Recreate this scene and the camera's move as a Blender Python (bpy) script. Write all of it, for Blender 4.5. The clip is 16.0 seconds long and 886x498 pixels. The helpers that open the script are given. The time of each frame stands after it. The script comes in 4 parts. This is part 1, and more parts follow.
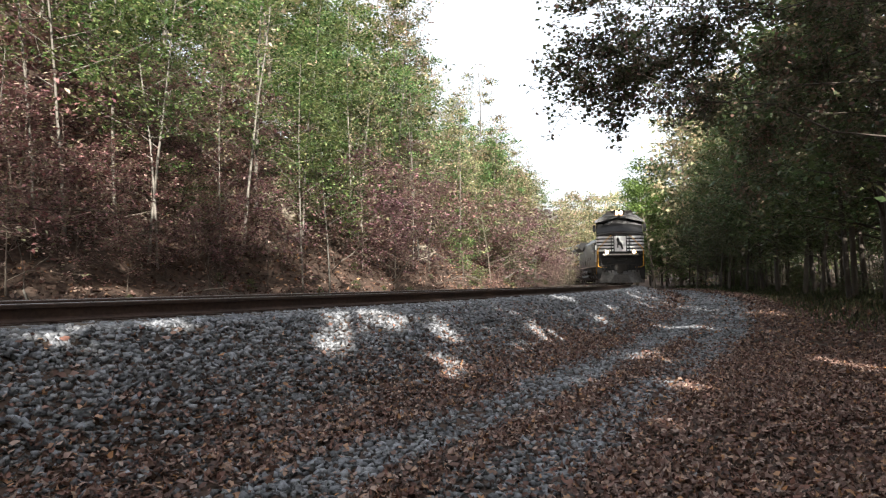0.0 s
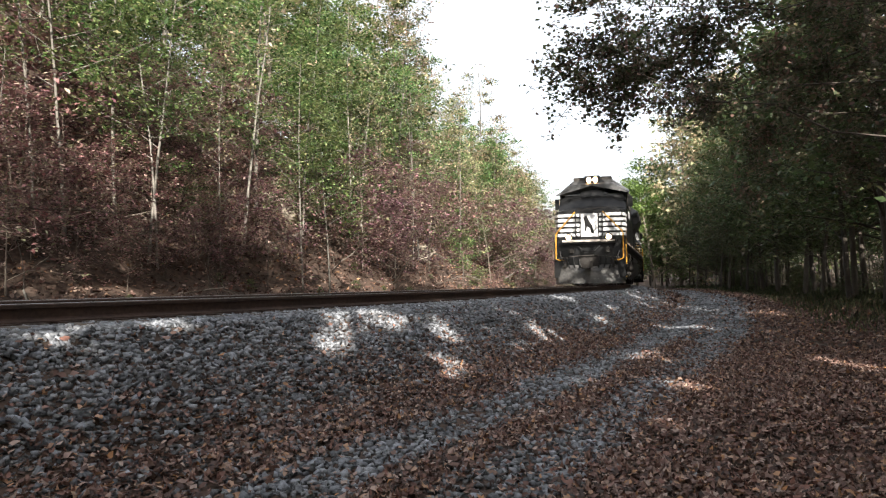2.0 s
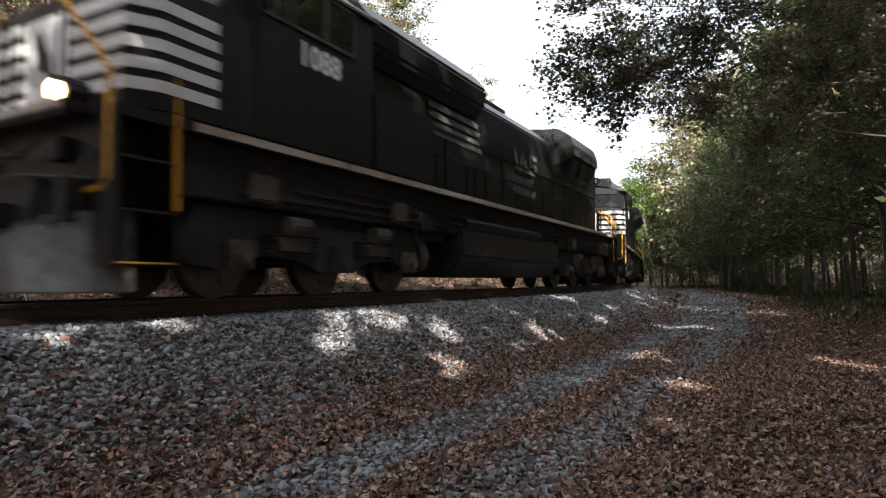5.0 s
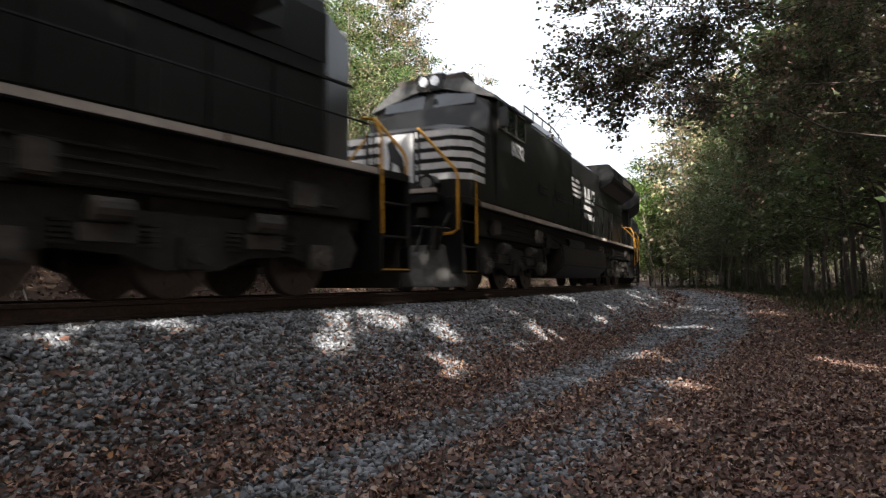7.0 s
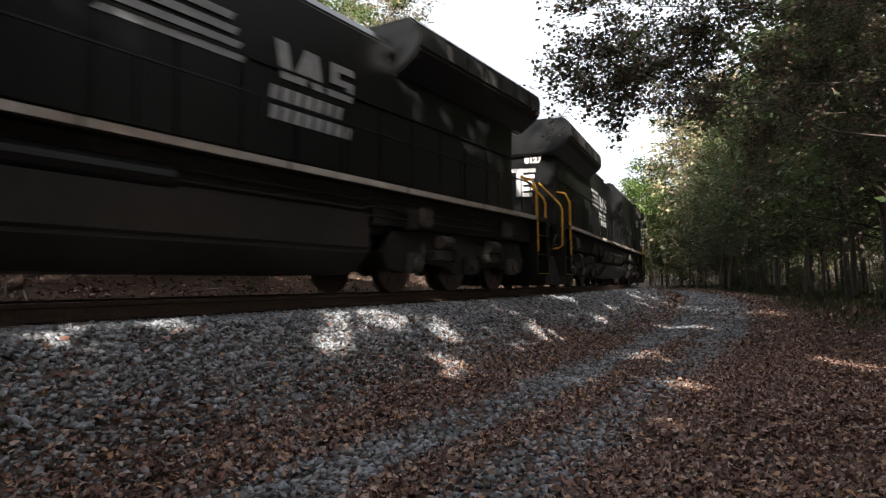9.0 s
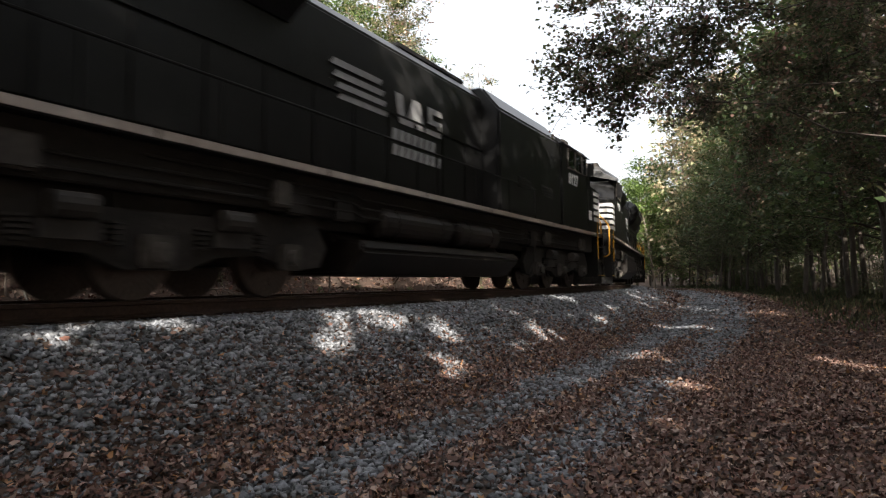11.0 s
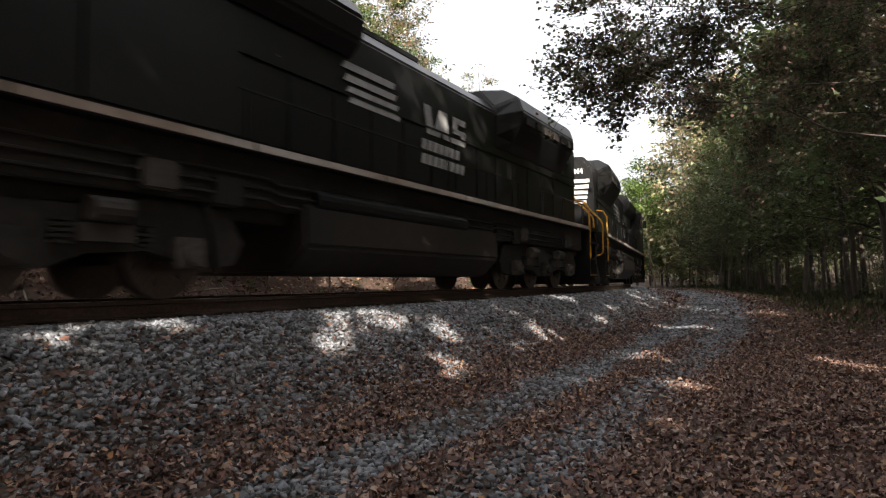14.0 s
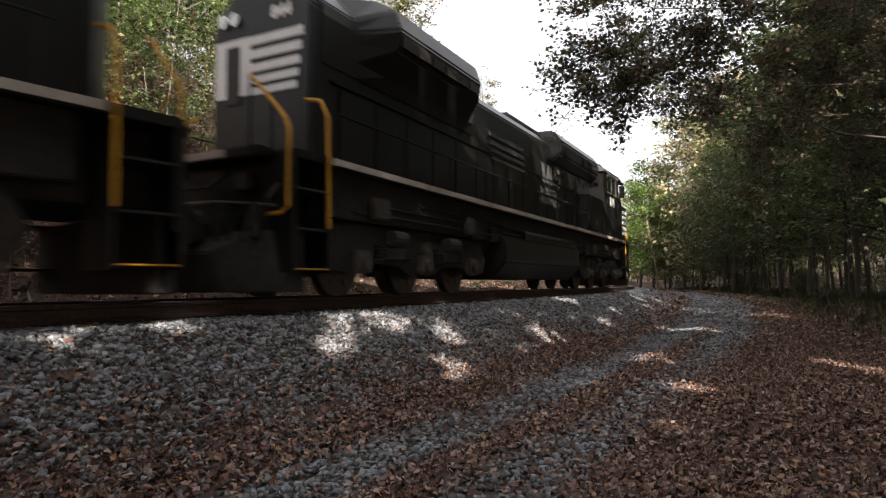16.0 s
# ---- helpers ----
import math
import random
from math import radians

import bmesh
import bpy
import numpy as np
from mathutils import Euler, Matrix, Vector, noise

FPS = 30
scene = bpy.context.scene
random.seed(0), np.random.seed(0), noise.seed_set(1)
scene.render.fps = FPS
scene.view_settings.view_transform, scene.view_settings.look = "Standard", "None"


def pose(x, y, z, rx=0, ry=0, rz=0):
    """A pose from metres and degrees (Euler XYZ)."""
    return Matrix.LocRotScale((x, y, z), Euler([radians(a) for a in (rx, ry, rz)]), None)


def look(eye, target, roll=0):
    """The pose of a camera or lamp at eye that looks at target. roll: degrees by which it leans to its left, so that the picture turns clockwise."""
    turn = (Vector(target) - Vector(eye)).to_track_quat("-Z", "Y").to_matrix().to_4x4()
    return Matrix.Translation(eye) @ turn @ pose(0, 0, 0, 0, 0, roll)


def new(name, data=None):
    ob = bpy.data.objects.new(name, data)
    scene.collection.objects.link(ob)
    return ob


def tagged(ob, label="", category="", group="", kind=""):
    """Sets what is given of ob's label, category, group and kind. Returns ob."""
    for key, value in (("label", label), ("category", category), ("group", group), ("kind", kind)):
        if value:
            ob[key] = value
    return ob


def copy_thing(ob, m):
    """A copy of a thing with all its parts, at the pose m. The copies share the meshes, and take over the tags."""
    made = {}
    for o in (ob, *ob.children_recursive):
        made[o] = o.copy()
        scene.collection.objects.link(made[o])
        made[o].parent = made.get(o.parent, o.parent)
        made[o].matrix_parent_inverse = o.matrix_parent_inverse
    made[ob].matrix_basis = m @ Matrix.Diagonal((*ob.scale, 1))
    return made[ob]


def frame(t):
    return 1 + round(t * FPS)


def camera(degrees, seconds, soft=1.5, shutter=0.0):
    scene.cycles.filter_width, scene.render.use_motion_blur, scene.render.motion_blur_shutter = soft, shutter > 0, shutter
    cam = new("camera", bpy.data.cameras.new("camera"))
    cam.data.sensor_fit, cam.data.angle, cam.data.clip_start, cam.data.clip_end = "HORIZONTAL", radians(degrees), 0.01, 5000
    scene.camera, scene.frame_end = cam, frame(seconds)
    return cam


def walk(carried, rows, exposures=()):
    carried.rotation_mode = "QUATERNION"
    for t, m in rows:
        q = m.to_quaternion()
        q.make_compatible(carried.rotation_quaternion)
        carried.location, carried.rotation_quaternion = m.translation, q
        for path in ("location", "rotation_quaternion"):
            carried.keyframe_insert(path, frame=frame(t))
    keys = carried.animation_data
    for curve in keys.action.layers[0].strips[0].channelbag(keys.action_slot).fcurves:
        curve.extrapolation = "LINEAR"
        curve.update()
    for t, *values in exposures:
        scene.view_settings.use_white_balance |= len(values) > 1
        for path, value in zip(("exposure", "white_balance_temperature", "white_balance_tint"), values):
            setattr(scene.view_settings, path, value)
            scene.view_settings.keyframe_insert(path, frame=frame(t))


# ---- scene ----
cam = camera(70.4, 16.0, soft=1.2, shutter=0.5)
EYE = (0.0, 0.0, 0.184)
PITCH = 90 + 3.06
walk(cam, [(0.0, pose(*EYE, PITCH, 0.36, 0)), (15.6, pose(*EYE, PITCH, 0.36, 0)),
           (16.0, pose(*EYE, PITCH + 0.18, 0.36, 0.26))],
     exposures=[(0.0, 1.58, 6350, 10), (4.0, 1.58, 6350, 10), (6.5, 1.46, 6350, 11), (9.2, 1.44, 6400, 11), (11.3, 1.42, 6500, 11), (16.0, 1.42, 6750, 13)])

# ---- light: low autumn sun behind the camera, hazy white sky ahead ----
SUN_ELEV, SUN_AZ = 31.0, 172.0      # compass-like: from +Y turning to +X
world = bpy.data.worlds.new("world")
scene.world = world
world.use_nodes = True
wn = world.node_tree
sky = wn.nodes.new("ShaderNodeTexSky")
sky.sky_type, sky.sun_disc = "NISHITA", False
sky.sun_elevation, sky.sun_rotation = radians(SUN_ELEV), radians(SUN_AZ)
sky.dust_density, sky.air_density = 4.0, 1.2
wn.nodes["Background"].inputs["Strength"].default_value = 0.15
haze = wn.nodes.new("ShaderNodeMix")     # thin bright haze whitens the whole sky
haze.data_type, haze.inputs[0].default_value = "RGBA", 0.75
haze.inputs[7].default_value = (3.3, 3.25, 3.2, 1)
wn.links.new(sky.outputs[0], haze.inputs[6])
wn.links.new(haze.outputs[2], wn.nodes["Background"].inputs[0])
sun = new("sun", bpy.data.lights.new("sun", "SUN"))
sun.data.energy, sun.data.angle, sun.data.color = 5.0, radians(0.53), (1.0, 0.93, 0.82)
SUN_DIR = Vector((math.sin(radians(SUN_AZ)) * math.cos(radians(SUN_ELEV)),
                  math.cos(radians(SUN_AZ)) * math.cos(radians(SUN_ELEV)), math.sin(radians(SUN_ELEV))))
sun.matrix_world = look(SUN_DIR * 60, (0, 0, 0))

# ---- materials ----


def mat(name, base, rough=0.8, metal=0.0, spread=0.25, scale=6.0, tint=None, bump=0.0, bscale=40.0,
        island=0.0, obj=0.0, leafy=0.0, spec=0.3, coarse=0.7, ramp=None, bough=0.0):
    """A procedural surface: base colour varied by a coarse and a fine noise, per piece and per object."""
    m = bpy.data.materials.new(name)
    m.use_nodes = True
    nt = m.node_tree
    L, N = nt.links.new, nt.nodes.new
    b = nt.nodes["Principled BSDF"]
    b.inputs["Roughness"].default_value = rough
    b.inputs["Metallic"].default_value = metal
    b.inputs["Specular IOR Level"].default_value = 0.5 if leafy else spec
    co = N("ShaderNodeTexCoord")

    def noise_tex(sc, detail=4):
        n = N("ShaderNodeTexNoise")
        n.inputs["Scale"].default_value, n.inputs["Detail"].default_value = sc, detail
        L(co.outputs["Object"], n.inputs["Vector"])
        return n.outputs["Fac"]

    def mixed(fac, a, c, kind="MIX"):
        n = N("ShaderNodeMix")
        n.data_type, n.blend_type = "RGBA", kind
        for socket, value in ((n.inputs[0], fac), (n.inputs[6], a), (n.inputs[7], c)):
            if isinstance(value, (int, float)):
                socket.default_value = value
            elif isinstance(value, tuple):
                socket.default_value = (*value[:3], 1)
            else:
                L(value, socket)
        return n.outputs[2]

    def spread_of(sock, lo, hi):
        n = N("ShaderNodeMapRange")
        L(sock, n.inputs[0])
        n.inputs[1].default_value, n.inputs[2].default_value = 0.3, 0.7
        n.inputs[3].default_value, n.inputs[4].default_value = lo, hi
        return n.outputs[0]

    col = base
    geo = N("ShaderNodeNewGeometry")
    info = N("ShaderNodeObjectInfo")
    if ramp:
        r = N("ShaderNodeValToRGB")
        r.color_ramp.interpolation = "LINEAR"
        while len(r.color_ramp.elements) < len(ramp):
            r.color_ramp.elements.new(0.5)
        for i, (e, c) in enumerate(zip(r.color_ramp.elements, ramp)):
            e.position, e.color = i / (len(ramp) - 1), (*c, 1)
        L(geo.outputs["Random Per Island"], r.inputs[0])
        col = r.outputs[0]
    if tint:
        col = mixed(spread_of(noise_tex(scale * 0.35, 5), 0.0, coarse), col, tint)
    fine = noise_tex(scale * 4)
    hsv = N("ShaderNodeHueSaturation")
    if isinstance(col, tuple):
        hsv.inputs["Color"].default_value = (*col, 1)
    else:
        L(col, hsv.inputs["Color"])
    val = spread_of(fine, 1 - spread, 1 + spread)
    for src, amount in ((geo.outputs["Random Per Island"], island), (info.outputs["Random"], obj)):
        if amount:
            n = N("ShaderNodeMapRange")
            L(src, n.inputs[0])
            n.inputs[3].default_value, n.inputs[4].default_value = 1 - amount, 1 + amount
            mul = N("ShaderNodeMath")
            mul.operation = "MULTIPLY"
            L(val, mul.inputs[0]), L(n.outputs[0], mul.inputs[1])
            val = mul.outputs[0]
    if bough:
        mul = N("ShaderNodeMath")
        mul.operation = "MULTIPLY"
        L(val, mul.inputs[0]), L(spread_of(noise_tex(1.1, 2), 1 - bough, 1 + bough), mul.inputs[1])
        val = mul.outputs[0]
    L(val, hsv.inputs["Value"])
    if obj and leafy:
        n = N("ShaderNodeMapRange")
        L(info.outputs["Random"], n.inputs[0])
        n.inputs[3].default_value, n.inputs[4].default_value = 0.47, 0.525
        L(n.outputs[0], hsv.inputs["Hue"])
    L(hsv.outputs[0], b.inputs["Base Color"])
    if bump:
        bp = N("ShaderNodeBump")
        bp.inputs["Strength"].default_value, bp.inputs["Distance"].default_value = bump, 0.02
        L(noise_tex(bscale, 6), bp.inputs["Height"])
        L(bp.outputs[0], b.inputs["Normal"])
    if leafy:
        tr = N("ShaderNodeBsdfTranslucent")
        L(hsv.outputs[0], tr.inputs[0])
        mx = N("ShaderNodeMixShader")
        mx.inputs[0].default_value = leafy
        L(b.outputs[0], mx.inputs[1]), L(tr.outputs[0], mx.inputs[2])
        L(mx.outputs[0], nt.nodes["Material Output"].inputs[0])
    return m


def glow(name, colour, strength):
    m = bpy.data.materials.new(name)
    m.use_nodes = True
    b = m.node_tree.nodes["Principled BSDF"]
    b.inputs["Base Color"].default_value = (0.8, 0.8, 0.8, 1)
    b.inputs["Emission Color"].default_value = (*colour, 1)
    b.inputs["Emission Strength"].default_value = strength
    return m


SOIL = mat("leafy soil", (0.05, 0.036, 0.028), 0.95, tint=(0.10, 0.062, 0.045), scale=3, spread=0.5, bump=0.8, bscale=25)
STONE = mat("crushed limestone", (0.165, 0.175, 0.193), 0.6, scale=8, spread=0.3, island=0.8, spec=0.5, bump=0.5, bscale=60, tint=(0.13, 0.12, 0.11), coarse=0.45)
LITTER = mat("fallen leaves", (0.2, 0.1, 0.06), 0.7, spread=0.15, island=0.3, leafy=0.15, spec=0.35,
             ramp=[(0.04, 0.024, 0.019), (0.085, 0.047, 0.037), (0.15, 0.08, 0.06), (0.12, 0.06, 0.045), (0.22, 0.15, 0.12), (0.16, 0.07, 0.05),
                   (0.34, 0.26, 0.22), (0.28, 0.14, 0.055)])
RAIL = mat("rusty rail steel", (0.05, 0.034, 0.028), 0.75, 0.2, scale=5, tint=(0.085, 0.05, 0.036), bump=0.2)
RAIL_TOP = mat("worn rail head", (0.32, 0.31, 0.30), 0.3, 0.9, scale=4)
TIE = mat("creosoted sleeper wood", (0.05, 0.04, 0.033), 0.9, scale=4, tint=(0.11, 0.09, 0.075), bump=0.4)
BARK = mat("grey brown bark", (0.13, 0.105, 0.085), 0.95, scale=4, tint=(0.23, 0.20, 0.17), bump=0.8, bscale=18, obj=0.35)
PALE_BARK = mat("pale bark", (0.21, 0.195, 0.17), 0.9, scale=3, tint=(0.12, 0.105, 0.09), bump=0.5, bscale=18, obj=0.3)
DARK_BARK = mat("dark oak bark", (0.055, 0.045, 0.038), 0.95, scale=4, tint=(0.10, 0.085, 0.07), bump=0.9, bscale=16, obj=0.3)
GREEN = mat("green leaves", (0.12, 0.2, 0.045), 0.4, spread=0.25, island=0.45, obj=0.3, bough=0.45, leafy=0.36,
            ramp=[(0.045, 0.09, 0.028), (0.08, 0.15, 0.045), (0.125, 0.205, 0.065), (0.18, 0.25, 0.10), (0.23, 0.23, 0.10)])
YELLOW = mat("yellowing leaves", (0.3, 0.27, 0.06), 0.4, spread=0.25, island=0.45, obj=0.3, bough=0.45, leafy=0.36,
             ramp=[(0.13, 0.185, 0.08), (0.215, 0.255, 0.12), (0.31, 0.295, 0.165), (0.36, 0.30, 0.19), (0.31, 0.205, 0.16)])
RUSSET = mat("dull red leaves", (0.25, 0.1, 0.09), 0.38, spread=0.25, island=0.5, obj=0.3, bough=0.45, leafy=0.3,
             ramp=[(0.10, 0.05, 0.056), (0.18, 0.082, 0.095), (0.30, 0.145, 0.165), (0.26, 0.19, 0.165), (0.13, 0.14, 0.07)])
# leaf colour is darkened here to carry the shade of the woods
SHADEGREEN = mat("oak leaves toned dark for shade", (0.06, 0.09, 0.03), 0.42, spread=0.25, island=0.4, obj=0.2, bough=0.3, leafy=0.4,
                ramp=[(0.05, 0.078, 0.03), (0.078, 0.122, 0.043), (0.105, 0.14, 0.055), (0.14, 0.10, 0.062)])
OAKLEAF = mat("browning oak leaves", (0.08, 0.08, 0.04), 0.42, spread=0.25, island=0.4, bough=0.3, leafy=0.5,
              ramp=[(0.075, 0.10, 0.048), (0.105, 0.13, 0.06), (0.15, 0.13, 0.085), (0.18, 0.10, 0.085)])
BRIGHT = mat("fresh green leaves", (0.2, 0.32, 0.06), 0.42, spread=0.2, island=0.35, leafy=0.4,
             ramp=[(0.09, 0.15, 0.04), (0.13, 0.20, 0.055), (0.18, 0.25, 0.075)])
GRASS = mat("grass blades", (0.1, 0.15, 0.05), 0.7, island=0.5, leafy=0.3,
            ramp=[(0.05, 0.085, 0.03), (0.08, 0.115, 0.04), (0.15, 0.13, 0.07)])
BLACK = mat("dusty black paint", (0.0068, 0.0071, 0.0077), 0.34, scale=1.2, tint=(0.0145, 0.0138, 0.0132), spread=0.2, coarse=0.6, spec=0.32)
GRIME = mat("grimy running gear", (0.0125, 0.0115, 0.0107), 0.75, scale=3, tint=(0.034, 0.029, 0.025), spread=0.35, coarse=0.8, bump=0.3)
SILVER = mat("grey truck paint", (0.085, 0.075, 0.066), 0.7, scale=3, tint=(0.02, 0.018, 0.0165), spread=0.3, coarse=0.95)
TANK = mat("dusty tank paint", (0.0115, 0.0105, 0.0098), 0.5, scale=1.5, tint=(0.038, 0.028, 0.0225), coarse=0.6)
WHITE = mat("weathered white paint", (0.72, 0.72, 0.72), 0.5, scale=3, tint=(0.5, 0.5, 0.5), spread=0.08)
OLDWHITE = mat("soiled white line", (0.5, 0.47, 0.43), 0.6, scale=1.0, tint=(0.25, 0.17, 0.12), spread=0.15, coarse=0.8)
AMBER = mat("handrail yellow paint", (0.50, 0.25, 0.02), 0.5, scale=5, tint=(0.4, 0.2, 0.03))
RUBBER = mat("hose rubber", (0.02, 0.02, 0.02), 0.7)
STEEL = mat("worn wheel steel", (0.09, 0.075, 0.065), 0.45, 0.7, scale=6, tint=(0.07, 0.05, 0.04))
LAMP = glow("headlight", (1.0, 0.52, 0.2), 9.0)
MARK = mat("dim white lettering", (0.36, 0.36, 0.36), 0.55, scale=2, tint=(0.19, 0.19, 0.19), spread=0.15)
PLOW = mat("scuffed plow steel", (0.12, 0.117, 0.114), 0.55, 0.2, scale=2.5, tint=(0.03, 0.028, 0.026), spread=0.3, coarse=0.8)
ROCK = mat("tan hillside rock", (0.34, 0.30, 0.24), 0.9, scale=1.5, tint=(0.16, 0.13, 0.10), bump=0.9, bscale=6, spread=0.35)
FAINT = mat("faint grey lettering", (0.10, 0.10, 0.10), 0.6, scale=2, tint=(0.03, 0.03, 0.03), spread=0.2, coarse=0.7)
LENS = mat("unlit lamp lens", (0.55, 0.55, 0.55), 0.15, 0.6)
# grey raised so that the colour holds the sun on the cab roofs
VISOR = mat("grey roof paint toned as sunlit", (0.12, 0.12, 0.122), 0.45, scale=2, tint=(0.03, 0.03, 0.03))
GLASS = mat("dark cab glass", (0.006, 0.008, 0.01), 0.04, 0.0, spec=1.0, spread=0.05)

# ---- the line of the track: one long curve, z = 0 at the top of the rails ----
K = 0.0065
R0 = 1 / K
A0 = 0.483
X0, Y0 = 1.351, 17.159
CX, CY = X0 - R0 * math.cos(A0), Y0 + R0 * math.sin(A0)


def along(s, n=0.0):
    """Place on the ground plan: s metres along the line (away from the camera), n metres out on the camera's side."""
    a = A0 - K * s
    return CX + (R0 + n) * math.cos(a), CY - (R0 + n) * math.sin(a)


def heading(s):
    return A0 - K * s


def plan(x, y):
    """The s and n of a place."""
    dx, dy = x - CX, -(y - CY)
    return (A0 - math.atan2(dy, dx)) / K, math.hypot(dx, dy) - R0


def blend(v, table):
    return float(np.interp(v, [a for a, _ in table], [b for _, b in table]))


GROUND = [(-200, -1.35), (-30, -1.36), (-14, -1.32), (-2, -1.07), (9, -0.93), (25, -0.80), (60, -0.55), (110, -0.4)]


def height(s, n):
    """The ground's height: road and leaf floor, ballast bank, ditch, wooded hill."""
    g = blend(s, GROUND)
    x, y = along(s, n)
    if n > 0:
        z = blend(n, [(1.45, -0.235), (1.7, -0.27), (3.0, g + 0.16), (3.7, g + 0.02), (4.6, g), (9, g), (14, g + 0.1), (30, g + 0.7), (60, g + 5), (120, g + 14), (400, g + 20)])
        if 3.6 < n < 6.6:
            z -= 0.05 * math.exp(-((n - 4.35) / 0.3) ** 2) + 0.05 * math.exp(-((n - 5.6) / 0.28) ** 2)
        if n > 2.2:
            z += 0.05 * noise.noise((x * 0.5, y * 0.5, 1)) + 0.02 * noise.noise((x * 2, y * 2, 5))
    else:
        top = 30 * blend(s, HILL)
        z = blend(-n, [(1.45, -0.235), (1.8, -0.3), (2.8, -0.62), (3.8, -0.6), (5.5, 0.1), (40, top), (70, top * 1.05), (120, top)])
        if n < -3:
            z += (0.22 * noise.noise((x * 0.45, y * 0.45, 2)) + 0.5 * noise.noise((x * 0.15, y * 0.15, 3))) * min(1, (-n - 3) / 3)
    return z


HILL = [(-80, 1.0), (0, 0.95), (20, 0.7), (45, 0.45), (80, 0.42), (160, 0.4)]


def part(name, bm, material, parent, label=""):
    me = bpy.data.meshes.new(name)
    bm.to_mesh(me)
    bm.free()
    me.materials.append(material)
    ob = new(name, me)
    ob.parent = parent
    if label:
        tagged(ob, label)
    return ob


def mesh_from(name, verts, faces, material, smooth=False):
    """A mesh from arrays: verts (n, 3), faces (m, k)."""
    me = bpy.data.meshes.new(name)
    faces = np.asarray(faces, dtype=np.int32)
    m, k = faces.shape
    me.vertices.add(len(verts))
    me.vertices.foreach_set("co", np.asarray(verts, dtype=np.float32).ravel())
    me.loops.add(m * k)
    me.loops.foreach_set("vertex_index", faces.ravel())
    me.polygons.add(m)
    me.polygons.foreach_set("loop_start", np.arange(m, dtype=np.int32) * k)
    me.polygons.foreach_set("loop_total", np.full(m, k, dtype=np.int32))
    if smooth:
        me.polygons.foreach_set("use_smooth", np.ones(m, dtype=bool))
    me.update(calc_edges=True)
    me.materials.append(material)
    return me


# ---- ground: one sheet out to the horizon ----


def build_ground():
    ns = sorted(set([-130, -110, -90, -70, -60, -50] + list(np.arange(-46, -8, 1.5)) + list(np.arange(-8, -1.6, 0.4))
                    + [-1.45, 0, 1.45, 1.7] + list(np.arange(2.0, 9, 0.22)) + list(np.arange(9, 20, 1.0))
                    + [22, 26, 32, 40, 55, 80, 120, 200, 400, 800, 1600]))
    half = math.pi * R0
    ss = sorted(set(list(np.linspace(-half, -60, 24)) + list(np.arange(-58, -30, 2.0)) + list(np.arange(-30, 30, 0.3))
                    + list(np.arange(30, 60, 1.0)) + list(np.arange(60, 140, 3)) + list(np.linspace(140, half, 24))))
    verts = [(*along(s, n), height(max(-90, min(150, s)), n)) for s in ss[:-1] for n in ns]
    w, h = len(ns), len(ss) - 1
    faces = [(i * w + j, i * w + j + 1, (i + 1) % h * w + j + 1, (i + 1) % h * w + j) for i in range(h) for j in range(w - 1)]
    tagged(new("ground", mesh_from("ground", verts, faces, SOIL, True)),
           "leaf-strewn forest floor, track bank and wooded hill", "ground", kind="structure")


build_ground()


def sweep(profile, s0, s1, step, n0):
    bm = bmesh.new()
    rings = []
    for s in np.arange(s0, s1 + 0.01, step):
        rings.append([bm.verts.new((*along(s, n0 + a), z)) for a, z in profile])
    k = len(profile)
    for r, q in zip(rings, rings[1:]):
        for i in range(k):
            bm.faces.new((r[i], r[(i + 1) % k], q[(i + 1) % k], q[i]))
    bm.faces.new(rings[0])
    bm.faces.new(rings[-1][::-1])
    bmesh.ops.recalc_face_normals(bm, faces=bm.faces)
    return bm


def build_track():
    track = tagged(new("railway_track"), "single railway track with rusty steel rails on grey ballast", "railway track", kind="structure")
    prof = [(-0.076, -0.186), (0.076, -0.186), (0.076, -0.174), (0.02, -0.155), (0.009, -0.14), (0.009, -0.055), (0.037, -0.043),
            (0.037, -0.012), (0.028, 0.0), (-0.028, 0.0), (-0.037, -0.012), (-0.037, -0.043), (-0.009, -0.055), (-0.009, -0.14),
            (-0.02, -0.155), (-0.076, -0.174)]
    for side in (1, -1):
        rail = part("rail", sweep(prof, -70, 150, 0.6, side * 0.7545), RAIL, track)
        head = [(-0.027, 0.0), (0.027, 0.0), (0.025, 0.003), (-0.025, 0.003)]
        part("running_surface", sweep(head, -70, 150, 0.6, side * 0.7545), RAIL_TOP, rail, "polished running surface")
    bm = bmesh.new()
    bmesh.ops.create_cube(bm, size=1, matrix=Matrix.Diagonal((2.6, 0.23, 0.18, 1)))
    bmesh.ops.bevel(bm, geom=bm.edges[:], offset=0.012, segments=1, affect="EDGES")
    first = part("sleeper", bm, TIE, track)
    bm = bmesh.new()
    bmesh.ops.create_cube(bm, size=1, matrix=Matrix.Diagonal((0.36, 0.2, 0.02, 1)))
    plate = part("tie_plate", bm, RAIL, track)
    for i, s in enumerate(np.arange(-30, 36, 0.55)):
        a = heading(s)
        m = pose(*along(s), -0.29 + 0.004 * math.sin(i * 7.1), 0, 0, -math.degrees(a) + 0.8 * math.sin(i * 3.3))
        o = first if i == 0 else new("sleeper", first.data)
        o.parent, o.matrix_basis = track, m
        for side in (1, -1):
            p = plate if i == 0 and side == 1 else new("tie_plate", plate.data)
            p.parent, p.matrix_basis = track, pose(*along(s, side * 0.7545), -0.194, 0, 0, -math.degrees(a))


build_track()


